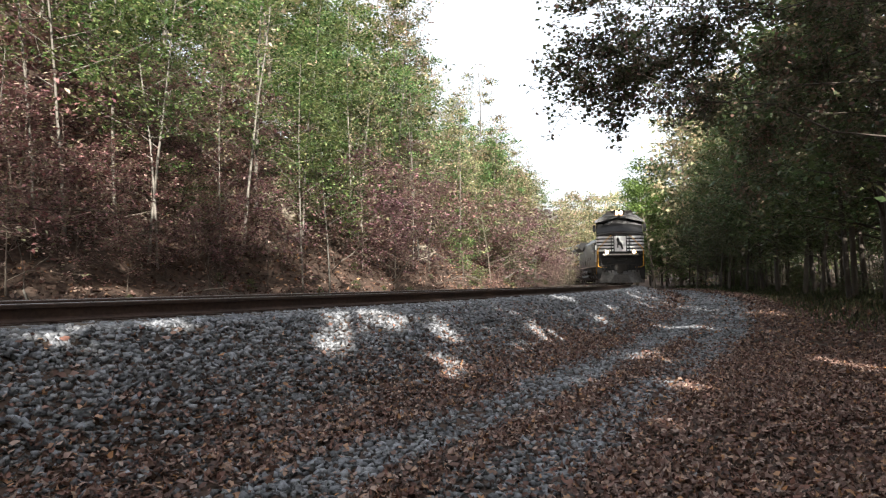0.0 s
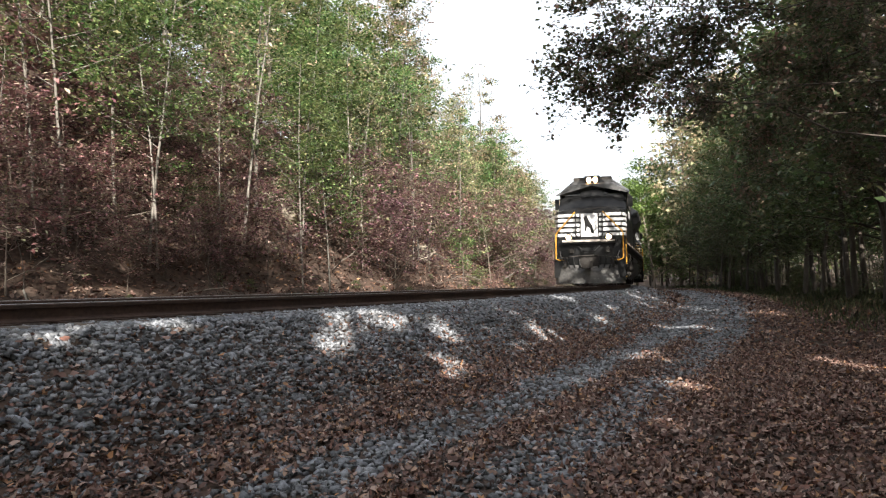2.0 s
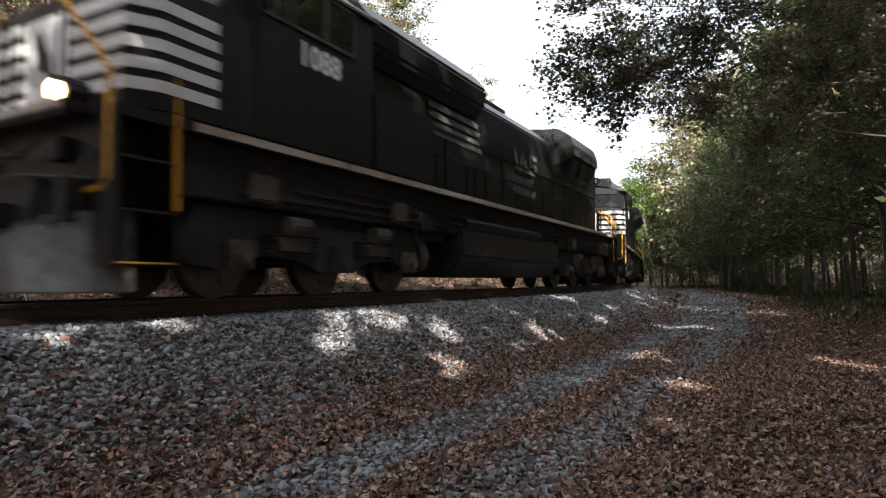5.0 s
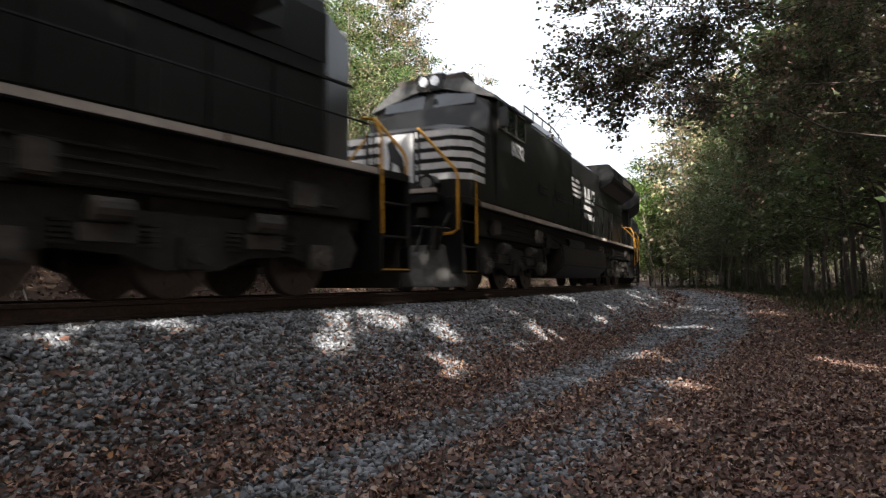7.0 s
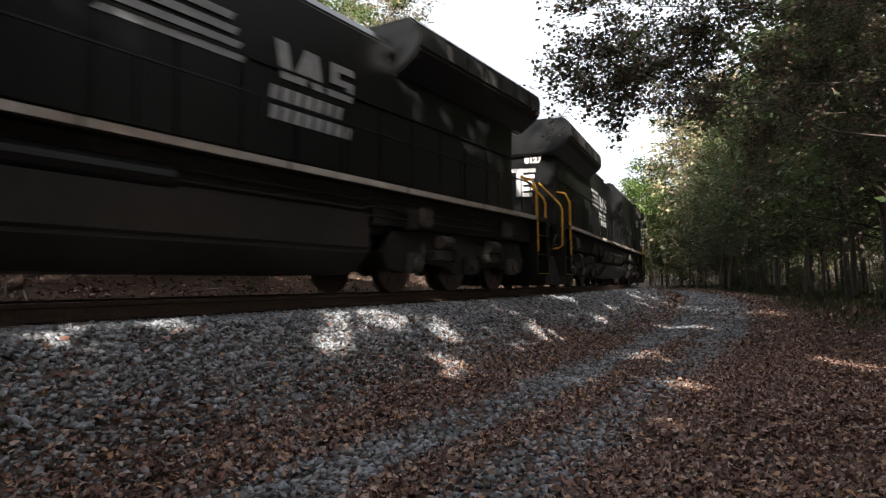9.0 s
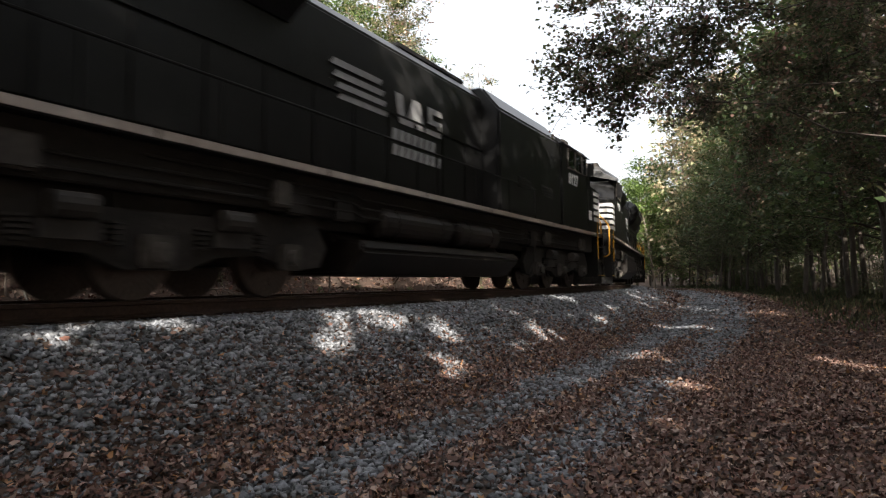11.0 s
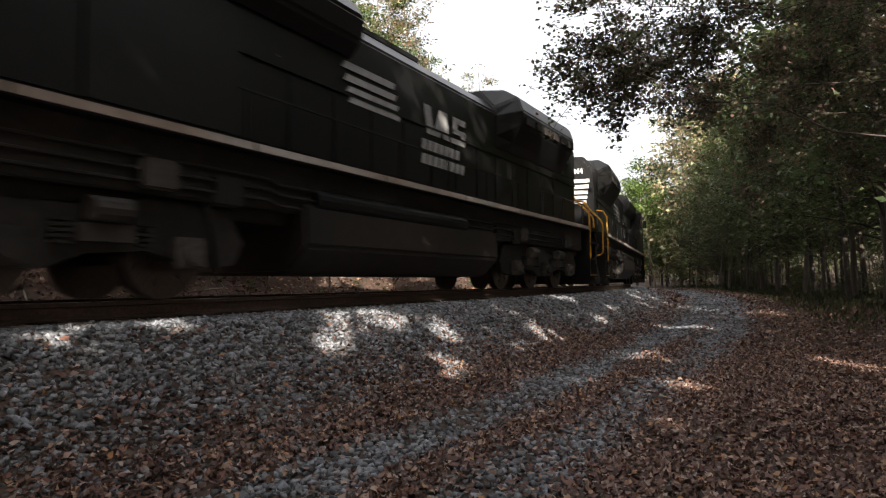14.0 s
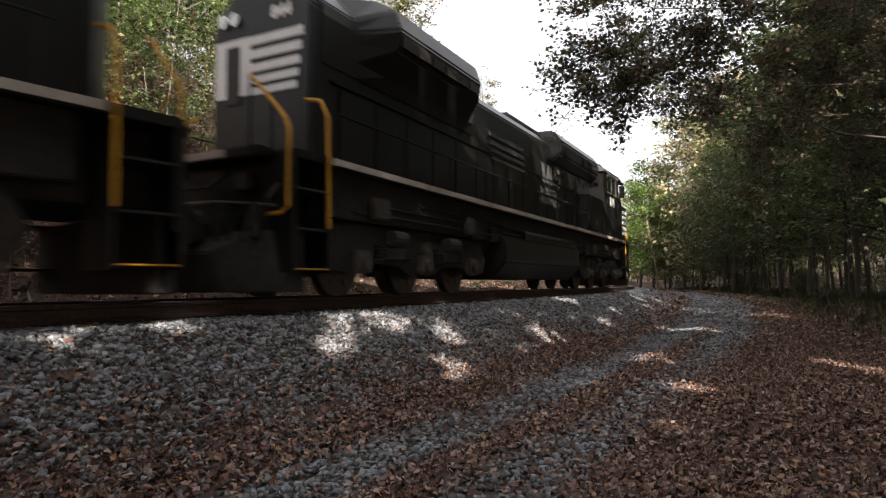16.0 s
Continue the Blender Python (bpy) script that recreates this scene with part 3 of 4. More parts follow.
def build_hill_clutter():
    """Fallen branches, dead brush and a rock outcrop on the lower slope."""
    rnd = np.random.RandomState(41)
    for i in range(80):
        s, n = rnd.uniform(-14, 24), rnd.uniform(-12, -4.2)
        x, y = along(s, n)
        base = Vector((x, y, height(s, n) + rnd.uniform(0.02, 0.5)))
        ang, up = rnd.uniform(0, 6.28), rnd.uniform(-0.05, 0.55)
        length = rnd.uniform(1.0, 3.2)
        main = bent(rnd, base, (math.cos(ang), math.sin(ang), up), length, 0.028, 0.008, 6, 0.12)
        paths = [main]
        for k in range(5):
            q = main[rnd.randint(1, 6)]
            paths.append(bent(rnd, q[0], (q[0] - base) + Vector(rnd.uniform(-1, 1, 3)), rnd.uniform(0.4, 1.1), 0.014, 0.004, 3, 0.2))
        v, f = tubes(paths)
        tagged(new("dead_branch", mesh_from("dead_branch", v, f, PALE_BARK if i % 3 else BARK, True)), "bare dead branch lying on the leafy slope", "branch", "dead branches on the slope")
    for k, (s, n, size) in enumerate(((2.9, -10.0, 0.7), (2.0, -8.7, 0.55), (3.4, -9.2, 0.6), (3.4, -10.6, 0.6), (1.4, -9.4, 0.4), (2.4, -9.3, 0.45), (9.5, -7.0, 0.4), (11, -7.6, 0.5))):
        bm = bmesh.new()
        bmesh.ops.create_icosphere(bm, subdivisions=3, radius=size)
        for v in bm.verts:
            d = v.co.normalized()
            v.co *= 1 + 0.35 * noise.noise(d * 1.6 + Vector((k * 3, 0, 0))) + 0.12 * noise.noise(d * 5 + Vector((k, 1, 0)))
            v.co.z *= 0.6
        me = bpy.data.meshes.new("rock")
        bm.to_mesh(me)
        bm.free()
        me.materials.append(ROCK)
        rock = tagged(new("rock", me), "tan weathered rock in the slope", "rock", "rocks of the outcrop")
        rock.matrix_basis = pose(*along(s, n), height(s, n) + 0.05, 0, 15, k * 47)


build_hill_clutter()

# the low overhanging oak beside the road, its limbs reaching out over the ground
def build_overhang():
    rnd = np.random.RandomState(21)
    base = Vector((11.5, 10.5, -1.1))
    trunk = [(base + Vector((-0.05 * i, 0.03 * i, 1.25 * i - 0.3)), 0.26 * (1 - i / 13)) for i in range(12)]
    paths, spots = [trunk], []
    lobes = [(1.9, 10.5, 3.5), (2.2, 11.0, 4.0), (2.2, 10.5, 3.2), (2.6, 11.0, 4.2), (2.6, 11.0, 3.7), (2.7, 10.5, 2.9), (3.1, 11.0, 3.4), (3.0, 10.8, 2.8), (3.4, 11.5, 4.1),
             (3.7, 11.5, 3.7), (3.6, 11.0, 3.0), (4.2, 12.0, 4.2), (4.4, 12.0, 3.7)]
    upper = [(2.2, 10.5, 4.9), (2.6, 11.0, 4.8), (2.7, 11.0, 5.1), (3.3, 11.5, 5.1), (4.1, 12.0, 5.6)]
    inner = [(4.2 + 0.5 * i + 0.2 * math.sin(i * 5.0 + k), 12.4 + 0.9 * math.sin(i * 2.3 + k), 2.4 + 1.0 * k + 0.5 * (i * 3 % 2)) for i in range(13) for k in range(5) if i > 3 - 2 * k]
    ends = [(x + 0.12, y, z + 0.22, 2 + i % 3, 1.0) for i, (x, y, z) in enumerate(lobes)] + [(*p, 5, 0.3) for p in upper]
    ends += [(x, y, z, 3 + i % 3, 1.35 if x < 6.6 else 0.9) for i, (x, y, z) in enumerate(inner)]
    mains = []
    for e, (x, y, z, k, full) in enumerate(ends):
        b = Vector((x, y, z))
        # every fifth limb springs from the trunk, the others fork from those
        a = min(mains, key=lambda p: (p - b).length) if e % 5 else trunk[k][0]
        mid = a.lerp(b, 0.5) + Vector((0, 0, 0.5))
        limb, r = [], 0.008 + 0.0022 * (b - a).length
        for i in range(9):
            t = i / 8
            p = a * (1 - t) ** 2 + mid * 2 * t * (1 - t) + b * t * t + Vector(rnd.uniform(-0.26, 0.26, 3))
            limb.append((p, r * (1 - 0.85 * t)))
        paths.append(limb)
        if e % 5 == 0:
            mains += [q[0] for q in limb[2:8]]
        out = (b - a).normalized()
        for j in range(int(13 * full) + 2):
            q = limb[8 if j < 4 else rnd.randint(4, 9)]
            way = out * 0.7 + Vector(rnd.uniform(-1, 1, 3)) * Vector((1, 1, 0.55)) + Vector((0, 0, -0.12))
            twig = bent(rnd, q[0], way, rnd.uniform(0.3, 0.85), 0.009, 0.003, 4, 0.2, -0.03)
            paths.append(twig)
            spots += [p for p, r in twig[1:]]
    v, f = tubes(paths)
    lv, lf = leaf_cloud(rnd, spots, 9, 0.1, 0.042, 0.6, 2.0, 0.72)
    tree = tagged(new("oak_tree"), "shaded oak with long low limbs over the road", "tree")
    for nm, me in (("trunk", mesh_from("trunk", v, f, DARK_BARK, True)), ("crown", mesh_from("crown", lv, lf, OAKLEAF))):
        o = new(nm, me)
        o.parent = tree


build_overhang()

# gaps cut in the canopy behind the camera, to leave sunlit patches on the ground as (x, y, radius)
PATCHES = [(-1.37, 8.76, 0.26), (-0.8, 9.42, 0.19), (-1.32, 7.97, 0.18), (-3.39, 5.69, 0.18), (-2.9, 6.81, 0.18), (0.0, 10.02, 0.18), (0.12, 8.8, 0.23), (2.9, 16.95, 0.2), (3.51, 17.35, 0.18), (5.1, 18.93, 0.25), (7.7, 25.59, 0.29), (7.4, 23.22, 0.27), (4.07, 16.22, 0.19), (5.66, 17.33, 0.2), (7.06, 21.01, 0.21), (1.95, 12.45, 0.2), (6.54, 16.41, 0.33), (3.33, 10.97, 0.24), (10.81, 21.35, 0.34), (5.99, 10.1, 0.18), (6.04, 8.98, 0.23), (3.09, 8.19, 0.18)]


def build_shade_trees():
    """Tall trees added out of view, beside and behind the clearing, to cast shade over the ground."""
    rnd = np.random.RandomState(31)
    sun_way = np.array(SUN_DIR)
    holes = [(np.array((x, y, height(*plan(x, y)))), r) for x, y, r in PATCHES]
    places = [(4.5, -3.5, 19), (9.5, 2.0, 17), (1.5, -7.5, 17.5), (-3.5, -9.5, 14.5), (6.5, -9, 21), (12, -4, 18), (1, -15, 20),
              (-4, -17, 23), (-0.5, -11, 22), (-16, -22, 24), (8, -17, 20), (15, -12, 19), (18, 2, 18), (-9, -24, 21), (3, -24, 21), (-17, -26, 21), (20, -9, 20), (12, -24, 21), (-24, -36, 22), (24, 4, 21), (-3, -30, 21), (14.5, 13, 19), (17.5, 18.5, 20), (23, -3, 22), (28, 10, 20), (30, -2, 22), (34, 6, 22), (26, -12, 23), (38, -4, 23), (33, 16, 20), (7.5, -2.0, 20), (12, -11, 22), (36, 24, 20), (27, 20, 20), (40, 14, 22), (31, 29, 20), (45, 38, 20), (46, 22, 22)]
    for i, (x, y, tall) in enumerate(places):
        paths, lv, lf = tree_forms(seed=300 + i, tall=tall, base=4.6, spread=4.8, limbs=24, per=8, loose=0.8, size=0.36, girth=0.2, sub=4, twigs=False)
        s, n = plan(x, y)
        o = np.array((x, y, height(s, n)))
        c = lv.reshape(-1, 4, 3).mean(1) + o
        keep = np.ones(len(c), bool)
        # leaves on the sun's way to a patch are dropped
        for p, r in holes:
            rel = c - p
            t = rel @ sun_way
            keep &= np.linalg.norm(rel - t[:, None] * sun_way, axis=1) > r + 0.2
        lv = lv.reshape(-1, 4, 3)[keep].reshape(-1, 3)
        v, f = tubes(paths)
        tree = tagged(new("oak_tree"), "unseen tall oak added to shade the clearing beside the track", "tree", "tall trees behind the clearing")
        tree.location = o
        for nm, me in (("trunk", mesh_from("trunk", v, f, DARK_BARK, True)), ("crown", mesh_from("crown", lv, np.arange(len(lv)).reshape(-1, 4), SHADEGREEN))):
            ob = new(nm, me)
            ob.parent = tree


build_shade_trees()
# ---- locomotives: x forward, y to the left, z up from the rails ----


def sym(half):
    """A closed ring of (y, z) from the half with y >= 0, top to bottom."""
    return list(half) + [(-y, z) for y, z in reversed(half) if y > 0]


def loft(sections, bevel=0.0, bm=None):
    """A closed solid through rings (x, [(y, z)...]) of equal length."""
    own = bm is None
    bm = bm or bmesh.new()
    rings = [[bm.verts.new((x, y, z)) for y, z in ring] for x, ring in sections]
    made = []
    for r, q in zip(rings, rings[1:]):
        k = len(r)
        made += [bm.faces.new((r[i], r[(i + 1) % k], q[(i + 1) % k], q[i])) for i in range(k)]
    made += [bm.faces.new(rings[0]), bm.faces.new(rings[-1])]
    bmesh.ops.recalc_face_normals(bm, faces=made)
    if bevel and own:
        sharp = [e for e in bm.edges if len(e.link_faces) == 2 and e.calc_face_angle(0) > 0.35]
        bmesh.ops.bevel(bm, geom=sharp, offset=bevel, segments=2, affect="EDGES", clamp_overlap=True)
    return bm


def box(x0, x1, y0, y1, z0, z1, bevel=0.0, bm=None):
    return loft([(x0, [(y0, z0), (y1, z0), (y1, z1), (y0, z1)]), (x1, [(y0, z0), (y1, z0), (y1, z1), (y0, z1)])], bevel, bm)


def rod(points, r, sides=6):
    v, f = tubes([[(Vector(p), r) for p in points]], sides, False)
    bm = bmesh.new()
    vs = [bm.verts.new(p) for p in v]
    for q in f:
        bm.faces.new([vs[i] for i in q])
    bm.faces.new(vs[:sides])
    bm.faces.new(vs[-sides:])
    bmesh.ops.recalc_face_normals(bm, faces=bm.faces)
    return bm


def drum(x, y, z, r, length, axis="X", sides=16, bm=None):
    bm = bm or bmesh.new()
    turn = {"X": pose(x, y, z, 0, 90, 0), "Y": pose(x, y, z, 90, 0, 0), "Z": pose(x, y, z)}[axis]
    bmesh.ops.create_cone(bm, cap_ends=True, segments=sides, radius1=r, radius2=r, depth=length, matrix=turn)
    return bm


def band(path, z0, z1, thick=0.012):
    """A thin painted band that follows a plan path (x, y) round a corner."""
    bm = bmesh.new()
    pts = [Vector(p) for p in path]
    inner, outer = [], []
    for i, p in enumerate(pts):
        d = (pts[min(i + 1, len(pts) - 1)] - pts[max(i - 1, 0)]).normalized()
        nrm = Vector((-d.y, d.x))
        inner.append([bm.verts.new((*p, z)) for z in (z0, z1)])
        outer.append([bm.verts.new((*(p + nrm * thick), z)) for z in (z0, z1)])
    for i in range(len(pts) - 1):
        a, b, c, d = inner[i], inner[i + 1], outer[i], outer[i + 1]
        for q in ((c[0], d[0], d[1], c[1]), (a[0], a[1], b[1], b[0]), (a[0], b[0], d[0], c[0]), (a[1], c[1], d[1], b[1])):
            bm.faces.new(q)
    bm.faces.new((inner[0][0], outer[0][0], outer[0][1], inner[0][1]))
    bm.faces.new((inner[-1][0], inner[-1][1], outer[-1][1], outer[-1][0]))
    bmesh.ops.recalc_face_normals(bm, faces=bm.faces)
    return bm


def lettering(text, size, m, parent):
    cu = bpy.data.curves.new("lettering", "FONT")
    cu.body, cu.size, cu.extrude, cu.align_x, cu.resolution_u, cu.offset = text, size, 0.004, "CENTER", 2, 0.012
    tmp = bpy.data.objects.new("lettering", cu)
    scene.collection.objects.link(tmp)
    me = bpy.data.meshes.new_from_object(tmp.evaluated_get(bpy.context.evaluated_depsgraph_get()))
    bpy.data.objects.remove(tmp)
    me.materials.clear()
    me.materials.append(WHITE)
    ob = new("road_number", me)
    ob.parent, ob.matrix_basis = parent, m
    tagged(ob, "white painted road number")


def slanted(x0, x1, z0, z1, y, slant, bm=None):
    """A thin upright panel with slanted ends on a side wall at y."""
    t = 0.008 * (1 if y > 0 else -1)
    bm = bm or bmesh.new()
    c = [(x0, z0), (x1, z0), (x1 + slant, z1), (x0 + slant, z1)]
    a = [bm.verts.new((x, y, z)) for x, z in c]
    b = [bm.verts.new((x, y + t, z)) for x, z in c]
    made = [bm.faces.new(a), bm.faces.new(b)] + [bm.faces.new((a[i], a[(i + 1) % 4], b[(i + 1) % 4], b[i])) for i in range(4)]
    bmesh.ops.recalc_face_normals(bm, faces=made)
    return bm


def truck(parent, x, maker):
    """A six-wheeled truck: cast side frames, axle boxes, springs and brake cylinders, three turning wheelsets."""
    bm = bmesh.new()
    axles = (-1.98, 0.0, 1.98) if maker == "emd" else (-2.0, -0.05, 2.0)
    box(-0.5, 0.5, -1.1, 1.1, 0.6, 1.2, 0, bm)
    t = part("truck", bm, GRIME, parent, "grimy cast steel six-wheel truck")
    t.location = (x, 0, 0)
    outline = [(-2.85, 0.7), (-2.6, 1.08), (-1.5, 1.12), (-1.1, 0.98), (1.1, 0.98), (1.5, 1.12), (2.6, 1.08), (2.85, 0.7), (2.7, 0.42), (2.2, 0.36),
               (1.5, 0.55), (0.8, 0.5), (0.4, 0.34), (-0.4, 0.34), (-0.8, 0.5), (-1.5, 0.55), (-2.2, 0.36), (-2.7, 0.42)]
    for side in (1, -1):
        bm = bmesh.new()
        y0, y1 = (1.06, 1.2) if side > 0 else (-1.2, -1.06)
        a = [bm.verts.new((px, y0, pz)) for px, pz in outline]
        b = [bm.verts.new((px, y1, pz)) for px, pz in outline]
        bm.faces.new(a), bm.faces.new(b)
        for i in range(len(a)):
            bm.faces.new((a[i], a[i - 1], b[i - 1], b[i]))
        bmesh.ops.recalc_face_normals(bm, faces=bm.faces)
        part("side_frame", bm, GRIME, t)
        part("end_transom", box(side * 2.6 - 0.1, side * 2.6 + 0.1, -1.06, 1.06, 0.55, 0.75), GRIME, t)
    for side in (1, -1):
        for ax in axles:
            bm = box(ax - 0.2, ax + 0.2, min(side * 1.2, side * 1.34), max(side * 1.2, side * 1.34), 0.36, 0.72, 0.03)
            drum(ax, side * 1.37, 0.53, 0.11, 0.08, "Y", 12, bm)
            part("axle_box", bm, SILVER, t, "grey axle box")
        for cx in (-1.0, 1.0):
            bm = drum(cx, side * 1.3, 0.95, 0.13, 0.42, "X", 12)
            box(cx - 0.3, cx + 0.3, min(side * 1.18, side * 1.3), max(side * 1.18, side * 1.3), 0.62, 0.8, 0, bm)
            part("brake_cylinder", bm, SILVER, t, "grey brake cylinder")
            for dx in (-0.45, 0.45):
                bm = bmesh.new()
                for k in range(5):
                    drum(cx + dx, side * 1.25, 0.6 + 0.055 * k, 0.085, 0.03, "Z", 10, bm)
                part("coil_spring", bm, GRIME, t)
    wheels = []
    for ax in axles:
        bm = drum(0, 0, 0, 0.09, 1.9, "Y", 12)
        for side in (1, -1):
            drum(0, side * 0.77, 0, 0.515, 0.12, "Y", 28, bm)
            drum(0, side * 0.69, 0, 0.545, 0.03, "Y", 28, bm)
            drum(0, side * 0.80, 0, 0.18, 0.14, "Y", 12, bm)
            for k in range(6):
                a = k * 1.0472
                drum(0.32 * math.cos(a), side * 0.835, 0.32 * math.sin(a), 0.06, 0.02, "Y", 8, bm)
        w = part("wheelset", bm, STEEL, t, "worn steel wheels on an axle")
        w.location = (ax, 0, 0.52)
        wheels.append(w)
    return wheels


def corner_steps(eng, x, way, side, deck):
    """Stairwell at a corner: recessed box, treads with yellow edges, a yellow handrail each side."""
    x0, x1 = sorted((x - way * 0.75, x))
    bm = box(x0, x0 + 0.04, min(side * 0.95, side * 1.5), max(side * 0.95, side * 1.5), 0.35, deck - 0.02)
    box(x1 - 0.04, x1, min(side * 0.95, side * 1.5), max(side * 0.95, side * 1.5), 0.35, deck - 0.02, 0, bm)
    steps = part("stairwell", bm, BLACK, eng)
    for z in (0.38, 0.38 + (deck - 0.38) / 3, 0.38 + (deck - 0.38) * 2 / 3):
        part("tread", box(x0 + 0.05, x1 - 0.05, min(side * 1.0, side * 1.5), max(side * 1.0, side * 1.5), z, z + 0.03), GRIME, steps)
        if z < 0.5:
            part("tread_edge", box(x0 + 0.05, x1 - 0.05, min(side * 1.502, side * 1.52), max(side * 1.502, side * 1.52), z + 0.008, z + 0.026), AMBER, steps, "yellow tread edge")
    return steps


def diesel(label, maker, number, lit, line, back, shift=0.0, end=10.55):
    """A six-axle road diesel with a wide nose cab, in black with white nose bars."""
    emd = maker == "emd"
    eng = tagged(new("locomotive"), label, "locomotive", "coupled diesel locomotives")
    top = 4.45 if emd else 4.66
    D = 1.95 if emd else 1.82
    # frame, walkway and side line
    part("underframe", box(-end + 0.1, 10.45, -1.05, 1.05, 1.0, D - 0.05, 0.02), GRIME, eng)
    part("walkway", box(-end + 0.05, 10.5, -1.5, 1.5, D - 0.12, D, 0.01), BLACK, eng)
    for side in (1, -1):
        y = sorted((side * 1.503, side * 1.515))
        for i in range(7):
            run = (9.65 + end - 0.82) / 7
            x0 = -end + 0.82 + i * run
            part("side_line", box(x0, x0 + run - 0.05, *y, D - 0.1, D - 0.005), line, eng, "white line along the walkway edge")
    # long hood
    w = 1.03 if emd else 1.0
    ring = sym([(0, top), (w - 0.3, top), (w, top - 0.28), (w, D), (0, D)])
    square = number == "844"
    taper = 0.16 if square else (0.96 if number == "1088" else 0.36)
    tail = sym([(0, 4.6), (0.6, 4.58), (0.98, 4.2), (0.98, D), (0, D)]) if square else sym([(0, top - 0.12), (0.35, top - 0.14), (0.62, top - 0.4), (0.62, D), (0, D)])
    half = 0.98 if square else 0.62
    hood = part("long_hood", loft([(back, tail), (back + taper, ring), (6.2, ring)], 0.04), BLACK, eng)
    for side in (1, -1):
        for i in range(15):
            x0 = -9.0 + i * 1.0
            y = sorted((side * (w + 0.002), side * (w + 0.022)))
            part("hood_door", box(x0, x0 + 0.94, *y, D + 0.15, 3.2, 0.012), BLACK, hood)
        part("drip_rail", box(back + 0.4, 5.6, *sorted((side * w, side * (w + 0.04))), 3.24, 3.28), BLACK, hood)
        for x0 in () if emd else (3.0, 4.6):
            louvre = part("louvre", box(x0, x0 + 0.8, *sorted((side * 1.462, side * 1.475)), 2.5, 2.8), BLACK, hood)
            for k in range(4):
                part("slat", box(x0 + 0.03, x0 + 0.77, *sorted((side * 1.476, side * 1.49)), 2.52 + 0.07 * k, 2.55 + 0.07 * k), GRIME, louvre)
    # equipment box behind the cab
    if emd:
        part("filter_box", loft([(1.5, sym([(0, 4.62), (1.1, 4.6), (1.38, 4.3), (1.3, 3.98), (1.04, 3.78), (0, 3.78)])), (6.2, sym([(0, 4.62), (1.1, 4.6), (1.38, 4.3), (1.3, 3.98), (1.04, 3.78), (0, 3.78)]))], 0.05), BLACK, eng)
        part("control_cabinet", loft([(4.2, sym([(0, 3.2), (1.5, 3.2), (1.5, D), (0, D)])), (6.2, sym([(0, 3.2), (1.5, 3.2), (1.5, D), (0, D)]))], 0.04), BLACK, eng)
    else:
        part("control_cabinet", loft([(1.9, sym([(0, 4.67), (1.0, 4.67), (1.46, 4.15), (1.46, D), (0, D)])), (6.2, sym([(0, 4.64), (1.0, 4.64), (1.46, 4.15), (1.46, D), (0, D)]))], 0.05), BLACK, eng)
        for side in (1,):
            pts = [(5.2, side * 1.0, 4.5), (5.2, side * 1.0, 4.85), (2.4, side * 1.0, 4.85), (0.6, side * 0.8, 4.85), (0.6, side * 0.8, 4.45)]
            part("roof_railing", rod(pts, 0.02), BLACK, eng)
            for x0 in (4.3, 3.4, 2.5, 1.6):
                part("roof_railing_post", rod([(x0, side * 0.95, 4.4), (x0, side * 0.97, 4.85)], 0.018), BLACK, eng)
    # radiator section with overhanging wings
    if emd:
        ring = sym([(0, 4.76), (1.0, 4.76), (1.4, 4.55), (1.52, 4.26), (1.46, 3.96), (1.2, 3.62), (1.045, 3.45), (0, 3.45)])
        slim = sym([(0, 4.68), (0.62, 4.66), (1.02, 4.28), (1.045, 4.1), (1.045, 3.96), (1.045, 3.7), (1.045, 3.45), (0, 3.45)])
        rad = part("radiator_section", loft([(back + taper, slim), (back + taper + 0.85, slim), (back + taper + 1.5, ring), (-4.7, ring), (-4.1, slim)], 0.03), BLACK, eng)
    else:
        ring = sym([(0, 4.86), (1.35, 4.86), (1.56, 4.68), (1.56, 4.3), (1.42, 4.16), (1.0, 3.9), (0, 3.9)])
        rad = part("radiator_section", loft([(-10.0, ring), (-4.5, ring)], 0.04), BLACK, eng)
    for i in range(3):
        fx, fz, fr = (-5.3 - 1.05 * i, 4.79, 0.48) if emd else (-6.2 - 1.4 * i, 4.89, 0.6)
        fan = part("cooling_fan", drum(fx, 0, fz, fr, 0.1, "Z", 20), BLACK, rad)
        part("fan_grille", drum(fx, 0, fz + 0.06, fr - 0.08, 0.02, "Z", 20), GRIME, fan)
    for side in (1, -1):
        for i in range(6):
            x0 = (back + taper + 1.55 if emd else -9.9) + i * ((-6.3 - back - taper) / 6 if emd else 0.76)
            part("radiator_screen", box(x0, x0 + (0.44 if emd else 0.6), *sorted((side * 1.5 if emd else side * 1.562, side * 1.53 if emd else side * 1.575)), 4.02 if emd else 4.34, 4.18 if emd else 4.6), GRIME, rad)
    part("exhaust_vent", box(-2.6, -1.6, -0.35, 0.35, top, top + 0.2, 0.03), GRIME, eng)
    part("dynamic_brake_hatch", box(-1.2, 1.6, -0.7, 0.7, top, top + 0.12, 0.03), BLACK, eng)
    # cab
    brow_x, mid_x = (9.3, 8.88) if emd else (9.12, 8.98)
    roof = [(0, 4.62), (0.85, 4.6), (1.5, 4.2), (1.5, D), (0, D)]
